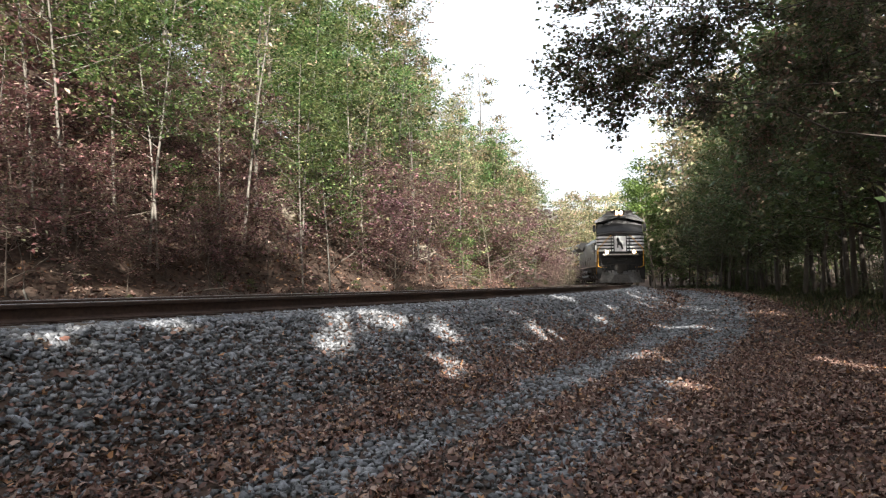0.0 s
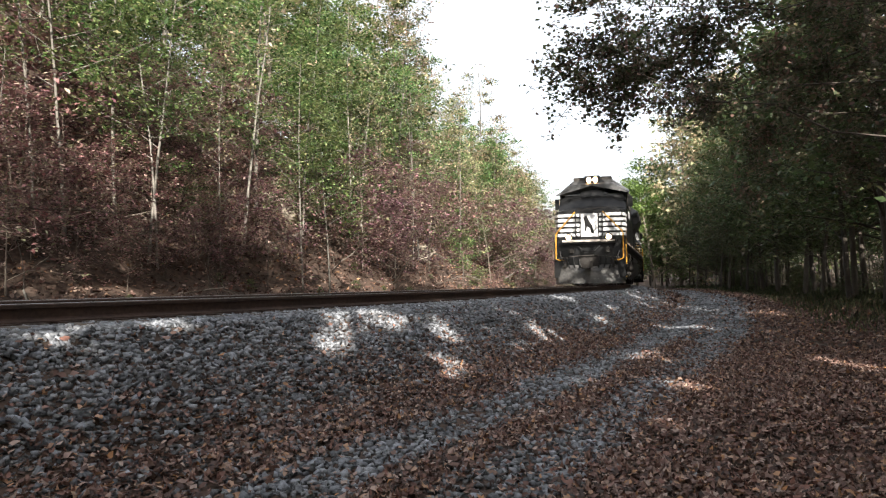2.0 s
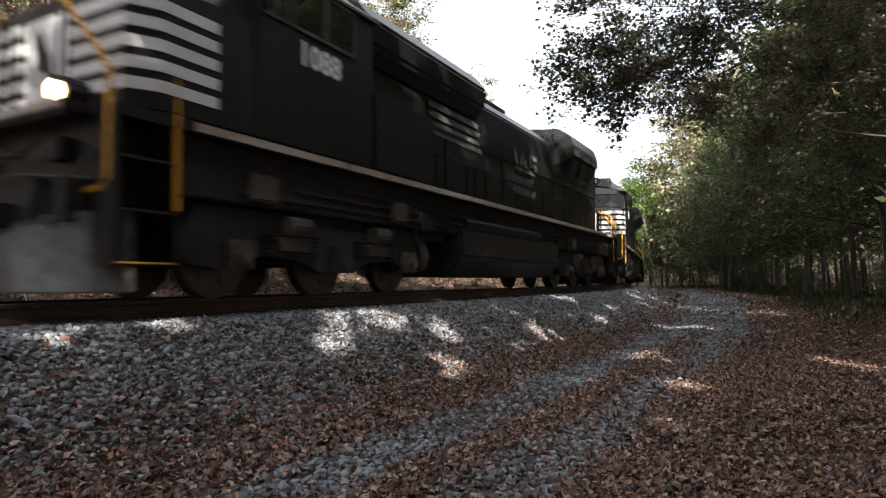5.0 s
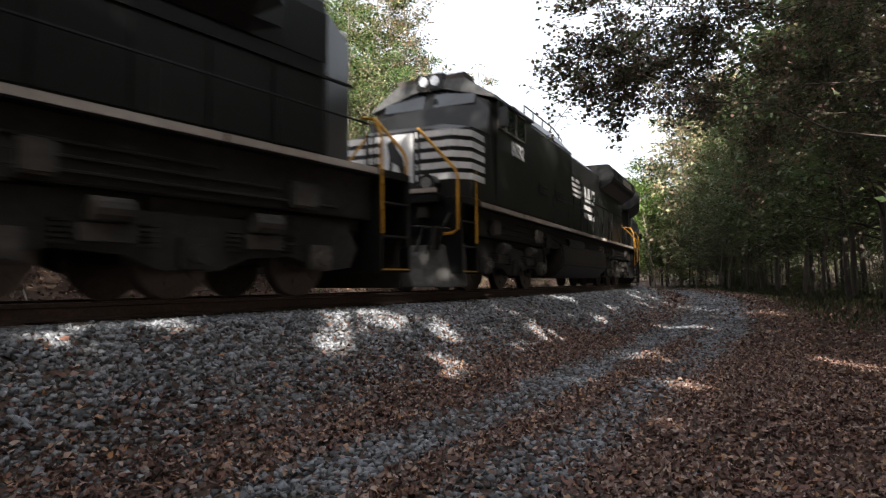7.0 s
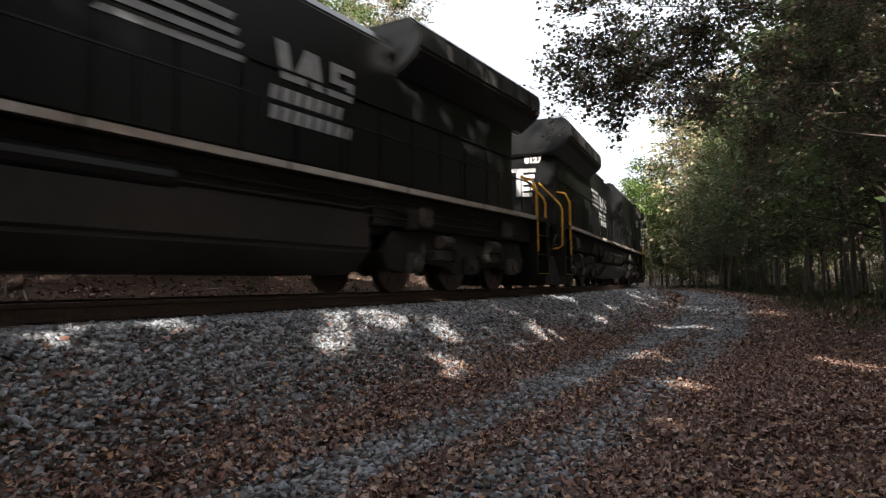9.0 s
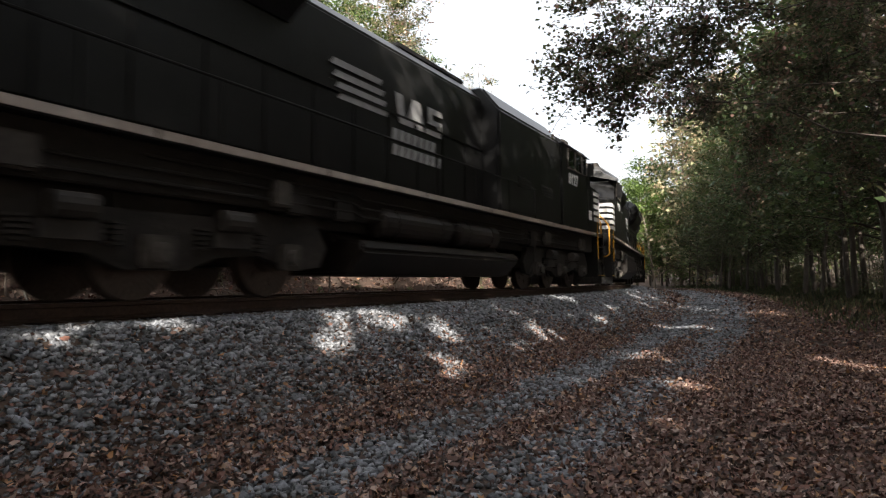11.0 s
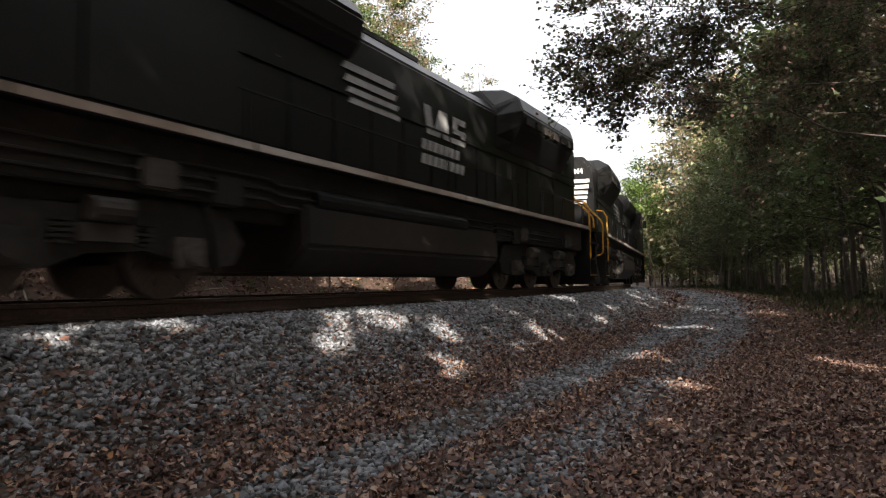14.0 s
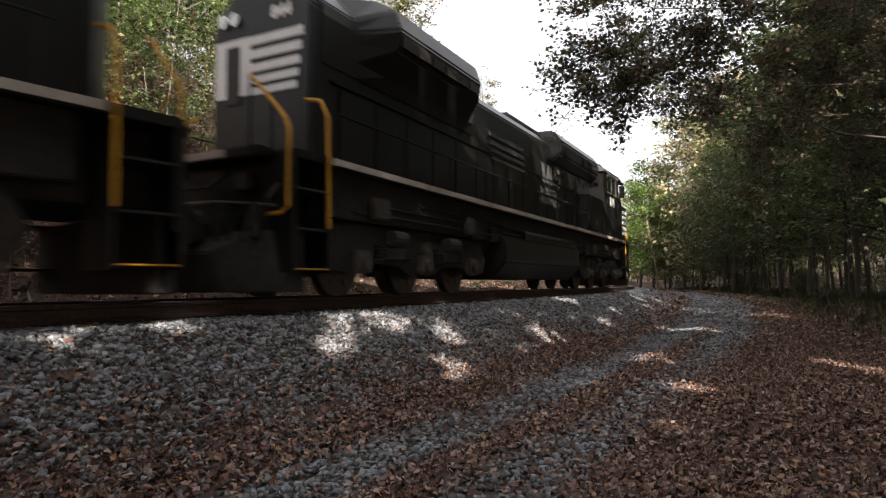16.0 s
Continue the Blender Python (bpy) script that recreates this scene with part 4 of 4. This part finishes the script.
    cab = part("cab", loft([(6.2, sym(roof)), (8.55, sym(roof)), (8.75, sym([(0, 4.5), (0.85, 4.48), (1.4, 4.12), (1.5, D), (0, D)])), (mid_x, sym([(0, 4.0), (0.85, 3.98), (1.46, 3.86), (1.5, D), (0, D)])), (brow_x, sym([(0, 3.55), (0.85, 3.5), (1.5, 3.42), (1.5, D), (0, D)]))], 0.03), BLACK, eng)
    # sun glint along the roof edge is painted as lighter grey
    part("roof_brow", loft([(6.1, sym([(0, 4.66), (0.86, 4.64), (1.56, 4.19), (1.56, 4.15), (0, 4.15)])), (8.9, sym([(0, 4.6), (0.86, 4.58), (1.54, 4.13), (1.54, 4.1), (0, 4.5)]))]), VISOR, cab, "cab roof edge with sun glint put into its grey")
    if emd:
        part("visor", loft([(8.4, sym([(0, 4.67), (0.88, 4.65), (1.6, 4.2), (1.6, 4.14), (0, 4.14)])), (9.12, sym([(0, 4.42), (0.95, 4.4), (1.62, 4.06), (1.62, 4.03), (0, 4.36)]))]), VISOR, cab, "grey sloping visor over the windscreen, lightened as sunlit")
    else:
        part("white_square", box(8.85, 9.15, -1.512, -1.503, 2.2, 2.5), WHITE, cab, "white painted square")
    # windscreen panes lie high in the front of the cab, under the brow
    for y, pw in ((-0.9, 0.36), (0.9, 0.36)) if emd else ((-0.62, 0.5), (0.62, 0.5)):
        xt, xb = 8.75 + (mid_x - 8.75) * 0.3 + 0.012, mid_x - 0.01 + 0.012
        za, zb = (4.3, 4.04) if emd else (4.34, 4.02)
        pane = loft([(xt, [(y - pw, za), (y + pw, za), (y + pw, za + 0.03), (y - pw, za + 0.03)]), (xb, [(y - pw, zb), (y + pw, zb), (y + pw, zb + 0.03), (y - pw, zb + 0.03)])])
        part("windscreen", pane, GLASS, cab, "dark windscreen glass")
    for side in (1, -1):
        for x0, x1 in ((6.75, 7.35), (7.45, 8.05), (8.2, 8.55)):
            part("side_window", box(x0, x1, *sorted((side * 1.502, side * 1.512)), 3.58, 4.08, 0), GLASS, cab, "dark side window glass")
            fr = box(x0 - 0.04, x1 + 0.04, *sorted((side * 1.501, side * 1.53)), 4.08, 4.12)
            box(x0 - 0.04, x1 + 0.04, *sorted((side * 1.501, side * 1.53)), 3.54, 3.58, 0, fr)
            box(x0 - 0.04, x0, *sorted((side * 1.501, side * 1.53)), 3.58, 4.08, 0, fr)
            box(x1, x1 + 0.04, *sorted((side * 1.501, side * 1.53)), 3.58, 4.08, 0, fr)
            part("window_frame", fr, SILVER, cab)
        part("mirror", box(8.6, 8.64, *sorted((side * 1.55, side * 1.75)), 3.55, 3.95), BLACK, cab)
        lettering(number, 0.46, pose(7.5 if emd else 7.25, side * 1.508, 3.12, 90, 0, 180 if side > 0 else 0), cab)
    # nose
    zt, zf = (3.42, 3.34) if emd else (3.38, 3.22)
    c = 1.34 if emd else 1.2
    nose = part("nose", loft([(brow_x - 0.1, sym([(0, zt + 0.06), (0.9, zt + 0.06), (1.5, zt - 0.05), (1.5, D), (0, D)])),
                              (10.05, sym([(0, zt), (0.9, zt), (1.5, zt - 0.12), (1.5, D), (0, D)])),
                              (10.35, sym([(0, zf), (0.7, zf), (c, zf - 0.08), (c, D), (0, D)]))], 0.03), BLACK, eng)
    path = [(9.3 if emd else 9.4, -1.5), (10.05, -1.5), (10.352, -c), (10.352, -0.42)]
    z0 = 2.16 if emd else 2.2
    for k in range(5):
        za = z0 + k * 0.215
        part("nose_bar", band(path[::-1], za, za + 0.125), WHITE, nose, "white nose bar")
        part("nose_bar", band([(x, -y) for x, y in path], za, za + 0.125), WHITE, nose, "white nose bar")
    emblem = part("nose_emblem", box(10.352, 10.364, -0.36, 0.36, z0 - 0.02, z0 + 0.98), WHITE, nose, "white emblem panel")
    bm = bmesh.new()
    shape = [(-0.2, 0.12), (-0.1, 0.1), (-0.02, 0.34), (0.1, 0.42), (0.13, 0.2), (0.19, 0.22), (0.18, 0.55), (0.24, 0.8), (0.12, 0.92), (0.02, 0.7), (-0.12, 0.5)]
    a = [bm.verts.new((10.366, -y, z0 + z)) for y, z in shape]
    b = [bm.verts.new((10.374, -y, z0 + z)) for y, z in shape]
    bm.faces.new(a), bm.faces.new(b)
    for i in range(len(a)):
        bm.faces.new((a[i], a[i - 1], b[i - 1], b[i]))
    bmesh.ops.recalc_face_normals(bm, faces=bm.faces)
    part("emblem_figure", bm, BLACK, emblem, "dark figure")
    for side in (1, -1):
        part("grab_iron", rod([(10.36, side * 0.55, z0), (10.45, side * 0.55, z0 + 0.03), (10.45, side * 0.55, z0 + 0.97), (10.36, side * 0.55, z0 + 1.0)], 0.016), BLACK, nose)
    # number boards and headlights over the windscreen
    brow = part("headlight_housing", box(8.35, 8.92, -0.36, 0.36, 4.42, 4.76, 0.03), BLACK, eng)
    for side in (1, -1):
        part("headlight", drum(8.93, side * 0.14, 4.6, 0.105, 0.03), LAMP if lit else LENS, brow, "round headlight")
        part("number_board", box(8.3, 8.86, *sorted((side * 0.37, side * 0.85)), 4.44, 4.72, 0.02), SILVER, brow, "grey number board")
        bm = box(10.5, 10.72, side * 0.84 - 0.13, side * 0.84 + 0.13, D, 1.94, 0.02)
        drum(10.6, side * 0.84, 2.09, 0.17, 0.26, "X", 14, bm)
        dl = part("ditch_light", bm, BLACK, eng)
        part("lens", drum(10.74, side * 0.84, 2.09, 0.11, 0.02), LAMP if lit else LENS, dl, "round lamp lens")
    # both ends: pilot, plow, coupler, hoses, steps, handrails
    for way in (1, -1):
        x = 10.55 if way > 0 else -end
        part("pilot_plate", box(*sorted((x - way * 0.1, x)), -1.48, 1.48, 0.75, D - 0.02, 0.02), BLACK, eng)
        part("anticlimber", box(*sorted((x, x + way * 0.28)), -1.15, 1.15, D - 0.12, D + 0.02, 0.02), BLACK, eng)
        if way > 0:
            part("step_edge_board", box(10.79, 10.85, -1.1, 1.1, 1.88, 1.97, 0.01), OLDWHITE, eng, "soiled white edge board")
            part("front_shelf", box(10.5, 10.8, -1.1, 1.1, 1.82, 1.88), BLACK, eng)
        e = x + way * 0.05
        plow = [(e - way * 0.3, [(-1.5, 0.1), (1.5, 0.1), (1.48, 0.95), (-1.48, 0.95)]), (e, [(-1.3, 0.1), (1.3, 0.1), (1.1, 0.9), (-1.1, 0.9)]), (e + way * 0.34, [(-0.7, 0.1), (0.7, 0.1), (0.4, 0.62), (-0.4, 0.62)])]
        part("snow_plow", loft(plow, 0.02), PLOW if way > 0 else GRIME, eng, "scuffed grey snow plow")
        bm = box(*sorted((x, x + way * 0.55)), -0.14, 0.14, 0.78, 1.02, 0.02)
        box(*sorted((x + way * 0.45, x + way * 0.75)), -0.24, 0.12, 0.72, 1.06, 0.05, bm)
        part("coupler", bm, GRIME, eng)
        for k, y in enumerate((-0.9, -0.65, -0.4, 0.45, 0.7, 0.95)):
            part("air_hose", rod([(x, y, 1.25), (x + way * 0.15, y, 1.1), (x + way * 0.2, y * 0.9, 0.8), (x + way * 0.12, y * 0.85, 0.62)], 0.025), RUBBER, eng)
        part("uncoupling_lever", rod([(x + way * 0.12, -1.3, 1.2), (x + way * 0.2, -0.3, 1.3), (x + way * 0.2, 0.3, 1.3), (x + way * 0.12, 1.3, 1.2)], 0.02), SILVER, eng)
        part("cable", rod([(x + way * 0.05, -0.5, 1.75), (x + way * 0.2, -0.2, 1.5), (x + way * 0.2, 0.25, 1.5), (x + way * 0.05, 0.5, 1.75)], 0.03), RUBBER, eng)
        part("drawbar_pocket", box(*sorted((x, x + way * 0.12)), -0.42, 0.42, 0.62, 1.3, 0.03), GRIME, eng)
        for side in (1, -1):
            part("cable_socket", box(*sorted((x, x + way * 0.16)), side * 0.75 - 0.12, side * 0.75 + 0.12, 1.42, 1.66, 0.02), GRIME, eng)
            part("hose_bracket", rod([(x, side * 1.25, 1.5), (x + way * 0.14, side * 1.2, 1.3), (x + way * 0.1, side * 1.1, 1.0)], 0.03), RUBBER, eng)
            part("plow_brace", box(*sorted((x, x + way * 0.2)), side * 1.0 - 0.06, side * 1.0 + 0.06, 0.8, 1.25, 0.01), GRIME, eng)
            corner_steps(eng, x, way, side, D)
            up = 3.2 if way > 0 else 3.0
            inner = 0.58 if way > 0 else 0.75
            part("corner_handrail", rod([(x, side * inner, up), (x, side * 1.36, 2.35), (x, side * 1.42, 2.2), (x, side * 1.42, 1.2), (x, side * 1.3, 1.12), (x, side * 0.9, 1.1)], 0.03), AMBER, eng, "yellow corner handrail")
            part("corner_handrail", rod([(x - way * 0.72, side * 1.1, 2.8), (x - way * 0.72, side * 1.35, 2.75), (x - way * 0.72, side * 1.48, 2.5), (x - way * 0.72, side * 1.5, 0.95)], 0.03), AMBER, eng, "yellow corner handrail")
            part("end_handrail", rod([(x, side * inner, up), (x, side * inner, D)], 0.018), BLACK, eng)
    # side handrails along the long hood walkway
    for side in (1, -1):
        part("side_handrail", rod([(-9.6, side * 1.46, 2.6), (4.2, side * 1.46, 2.6)], 0.018), BLACK, eng)
        for i in range(9):
            part("stanchion", rod([(-9.5 + i * 1.7, side * 1.46, D), (-9.5 + i * 1.7, side * 1.46, 2.6)], 0.018), BLACK, eng)
    # rear end of the long hood
    rear = back - 0.005
    low = 3.1 if square else (3.0 if emd else 2.72)
    inner_y = 0.2 if square else -0.1
    for k in range(5):
        za = low + k * 0.18
        out = [(rear, inner_y), (rear, -half + 0.13 + 0.03 * (4 - k))]
        part("end_bar", band(out[::-1], za, za + 0.11), WHITE, hood, "white end bar")
    panel = part("end_panel", box(rear - 0.014, rear, inner_y - 0.01, half - 0.06, low + 0.02, low + 0.84), WHITE, hood, "white panel round the end door")
    part("end_door_window", box(rear - 0.026, rear - 0.015, inner_y + 0.2, inner_y + 0.48, low - 0.1, low + 0.74, 0.004), BLACK, panel, "black door opening")
    part("end_sill", box(-end - 0.31, -end - 0.285, -0.6, 0.6, D - 0.1, D), OLDWHITE, eng, "soiled white edge board")
    part("end_door", box(rear - 0.02, rear, -0.26, 0.26, D + 0.05, low - 0.06, 0.01), BLACK, hood)
    lettering(number, 0.26, pose(rear - 0.004, -0.42, 4.24 if emd else 3.72, 90, 0, -90), hood)
    for side in (1, -1):
        part("rear_headlight", drum(rear - 0.03, (0.62 if square else 0.3) + side * 0.12, 4.2 if emd else 3.95, 0.09, 0.06), LENS, hood, "unlit rear headlight")
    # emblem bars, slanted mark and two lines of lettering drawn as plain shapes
    # the first and last locomotives carry a much fainter mark
    paint, k0 = FAINT if number in ("844", "1088") else MARK, 3.75
    for side in (1, -1):
        y = side * (w + 0.024)
        lead = (2.9 if side > 0 else -3.3) + shift
        gap = (1.1 if number == "1000" else 1.7) if side > 0 else (1.0 if emd else -1.0)
        run, first = (1.45, 1.4) if number == "1000" else (2.3, 0.0) if emd else ((2.0, 1.75) if side > 0 else (1.35, 0.0))
        dirn = -1 if side > 0 else 1
        mark = part("painted_mark", slanted(lead - 0.0, lead + 0.01, 3.4, 3.42, y, 0), paint, hood, "white painted mark in plain slanted shapes")
        for k in range(4):
            xa, xb = sorted((lead + dirn * (first + 0.06 * k), lead + dirn * (first + run + 0.06 * k)))
            part("speed_bar", slanted(xa, xb, 3.24 + 0.17 * (3 - k) - 0.1, 3.24 + 0.17 * (3 - k), y, 0.08 * dirn), paint, mark)
        for k, (xa, xb, za, zb, sk) in enumerate(((2.75, 3.05, 3.4, 4.05, -0.15), (3.0, 3.35, 3.4, 4.05, 0.35), (3.55, 3.85, 3.4, 4.05, -0.15), (4.05, 4.75, 3.92, 4.05, 0), (4.05, 4.3, 3.72, 3.95, 0), (4.05, 4.75, 3.66, 3.79, 0), (4.5, 4.75, 3.5, 3.7, 0), (3.95, 4.7, 3.4, 3.53, 0))):
            xs = sorted(lead + dirn * (k0 + 0.8 * (v - k0) + gap) for v in (xa, xb))
            part("slanted_block", slanted(*xs, 3.13 + 0.82 * (za - 3.4), 3.13 + 0.82 * (zb - 3.4), y, 0.8 * sk * dirn), paint, mark)
        for row in range(2):
            for k in range(7 if row == 0 else 8):
                xs = sorted(lead + dirn * (2.72 + gap + 0.225 * k + v) for v in (0, 0.17))
                part("letter_block", slanted(*xs, 2.8 - 0.29 * row, 3.0 - 0.29 * row, y, 0.04 * dirn), paint, mark)
    # fuel tank, air reservoirs, trucks
    tank = sym([(0, 1.3), (1.42, 1.3), (1.46, 0.7), (1.1, 0.32), (0, 0.3)])
    if not emd:
        tank = [(0.9, 1.32), (1.42, 1.3), (1.46, 0.7), (1.1, 0.32), (-1.1, 0.32), (-1.46, 0.7), (-1.4, 0.86), (-0.85, 0.9), (-0.8, 1.3)]
        for x0, x1 in ((-2.6, -0.35), (0.1, 1.9)):
            bm = drum((x0 + x1) / 2, -1.17, 1.2, 0.27, x1 - x0, "X", 20)
            for xe in (x0, x1):
                bmesh.ops.create_uvsphere(bm, u_segments=20, v_segments=8, radius=0.265, matrix=Matrix.Translation((xe, -1.17, 1.2)) @ Matrix.Diagonal((0.45, 1, 1, 1)))
            for xe in (x0 + 0.35, x1 - 0.35):
                drum(xe, -1.17, 1.2, 0.285, 0.05, "X", 20, bm)
            part("main_reservoir", bm, TANK, eng, "dusty air tank held by straps")
    part("fuel_tank", loft([(-3.3, tank), (3.0, tank)], 0.05), TANK, eng, "dusty fuel tank")
    for side in (1, -1):
        if emd or side > 0:
            bm = drum(0.4 if emd else 1.2, side * 1.28, 1.38, 0.16, 4.6 if emd else 2.0, "X", 14)
            part("air_reservoir", bm, BLACK, eng)
        for x0 in (-4.9, -3.9, 4.0):
            part("equipment_box", box(x0, x0 + 0.5, *sorted((side * 1.0, side * 1.35)), 1.12, 1.5, 0.03), GRIME, eng)
        part("sand_pipe", rod([(4.6, side * 1.2, 1.5), (4.5, side * 1.3, 0.9), (4.3, side * 1.2, 0.3)], 0.03), GRIME, eng)
    for side in (1, -1):
        part("side_sill", box(-9.9, 9.9, *sorted((side * 1.1, side * 1.3)), 1.16, D - 0.1, 0.02), GRIME, eng)
        for k, z in enumerate((1.28, 1.42, 1.56)):
            part("brake_pipe", rod([(-9.0 + k, side * 1.32, z), (-3.4, side * 1.34, z), (-3.2, side * 1.34, z - 0.06), (3.4, side * 1.34, z - 0.06), (3.6, side * 1.33, z), (8.8 - k, side * 1.32, z)], 0.022), GRIME, eng)
        for x0, length in ((-8.6, 0.5), (-5.2, 0.35), (5.0, 0.45), (8.2, 0.5)):
            part("sand_box", box(x0, x0 + length, *sorted((side * 1.3, side * 1.42)), 1.2, 1.55, 0.03), SILVER, eng)
    for x0 in (9.3, 9.0) if emd else (9.2,):
        part("wiper_motor", box(x0 - 0.2, x0 - 0.1, -0.08, 0.08, 4.34, 4.42), GRIME, cab)
    for y, x0 in ((0.5, 7.0), (-0.5, 6.9)):
        part("roof_antenna", drum(x0, y, 4.72, 0.12, 0.14, "Z", 12), BLACK, cab)
    bm = bmesh.new()
    for k in range(3):
        loft([(1.2, sym([(0, 4.68 + 0.0 * k), (0.04, 4.66), (0.04, 4.6), (0, 4.58)])), (1.6 + 0.15 * k, sym([(0, 4.72), (0.1, 4.68), (0.1, 4.6), (0, 4.56)]))], 0, bm)
    part("horn", bm, GRIME, eng)
    # cab, hood top and wings rise to their full height above the bars
    rise = 1.21 if emd else 1.09
    for ob in eng.children_recursive:
        if ob.matrix_basis == Matrix.Identity(4):
            for v in ob.data.vertices:
                if v.co.z > 3.5:
                    v.co.z = 3.5 + (v.co.z - 3.5) * rise
    return eng, truck(eng, 6.75, maker) + truck(eng, -6.75, maker)


TRAIN = [
    diesel("black diesel locomotive with lit headlights leading the train", "emd", "1088", True, OLDWHITE, -10.05, 0.8),
    diesel("black diesel locomotive with roof railing and wide radiator wings", "ge", "8032", False, OLDWHITE, -9.85),
    diesel("black diesel locomotive running long hood first", "ge", "8127", False, OLDWHITE, -9.85, -0.3),
    diesel("black diesel locomotive facing forward with white nose bars", "emd", "1000", False, OLDWHITE, -10.5, 0.25, 10.9),
    diesel("black diesel locomotive running backwards, yellow end handrails", "emd", "844", False, OLDWHITE, -9.6),
]
FORWARD = [1, 1, -1, 1, -1]
PITCH_BEHIND = [10.65, 33.3, 55.65, 78.1, 100.9]
SPEED = 8.007


def gone(t):
    """Metres the train has rolled since the start; it still gathers speed at first."""
    return SPEED * t + 0.062 * (max(0, 6.3 - t) ** 2 - 6.3 ** 2)


def motions():
    for (eng, wheels), way, back in zip(TRAIN, FORWARD, PITCH_BEHIND):
        rows = []
        for i in range(0, 33):
            t = i * 0.5
            s = 3.5 * SPEED + back - 0.062 * 6.3 ** 2 - gone(t)
            (xa, ya), (xb, yb) = along(s - 6.75), along(s + 6.75)
            turn = math.degrees(math.atan2(ya - yb, xa - xb)) + (0 if way > 0 else 180)
            rows.append((t, pose((xa + xb) / 2, (ya + yb) / 2, 0, 0, 0, turn)))
        walk(eng, rows)
        for w in wheels:
            at = w.location.copy()
            step = 2 / 30
            walk(w, [(k * step, pose(*at, 0, math.degrees(way * gone(k * step) / 0.515) % 360, 0)) for k in range(241)])


motions()
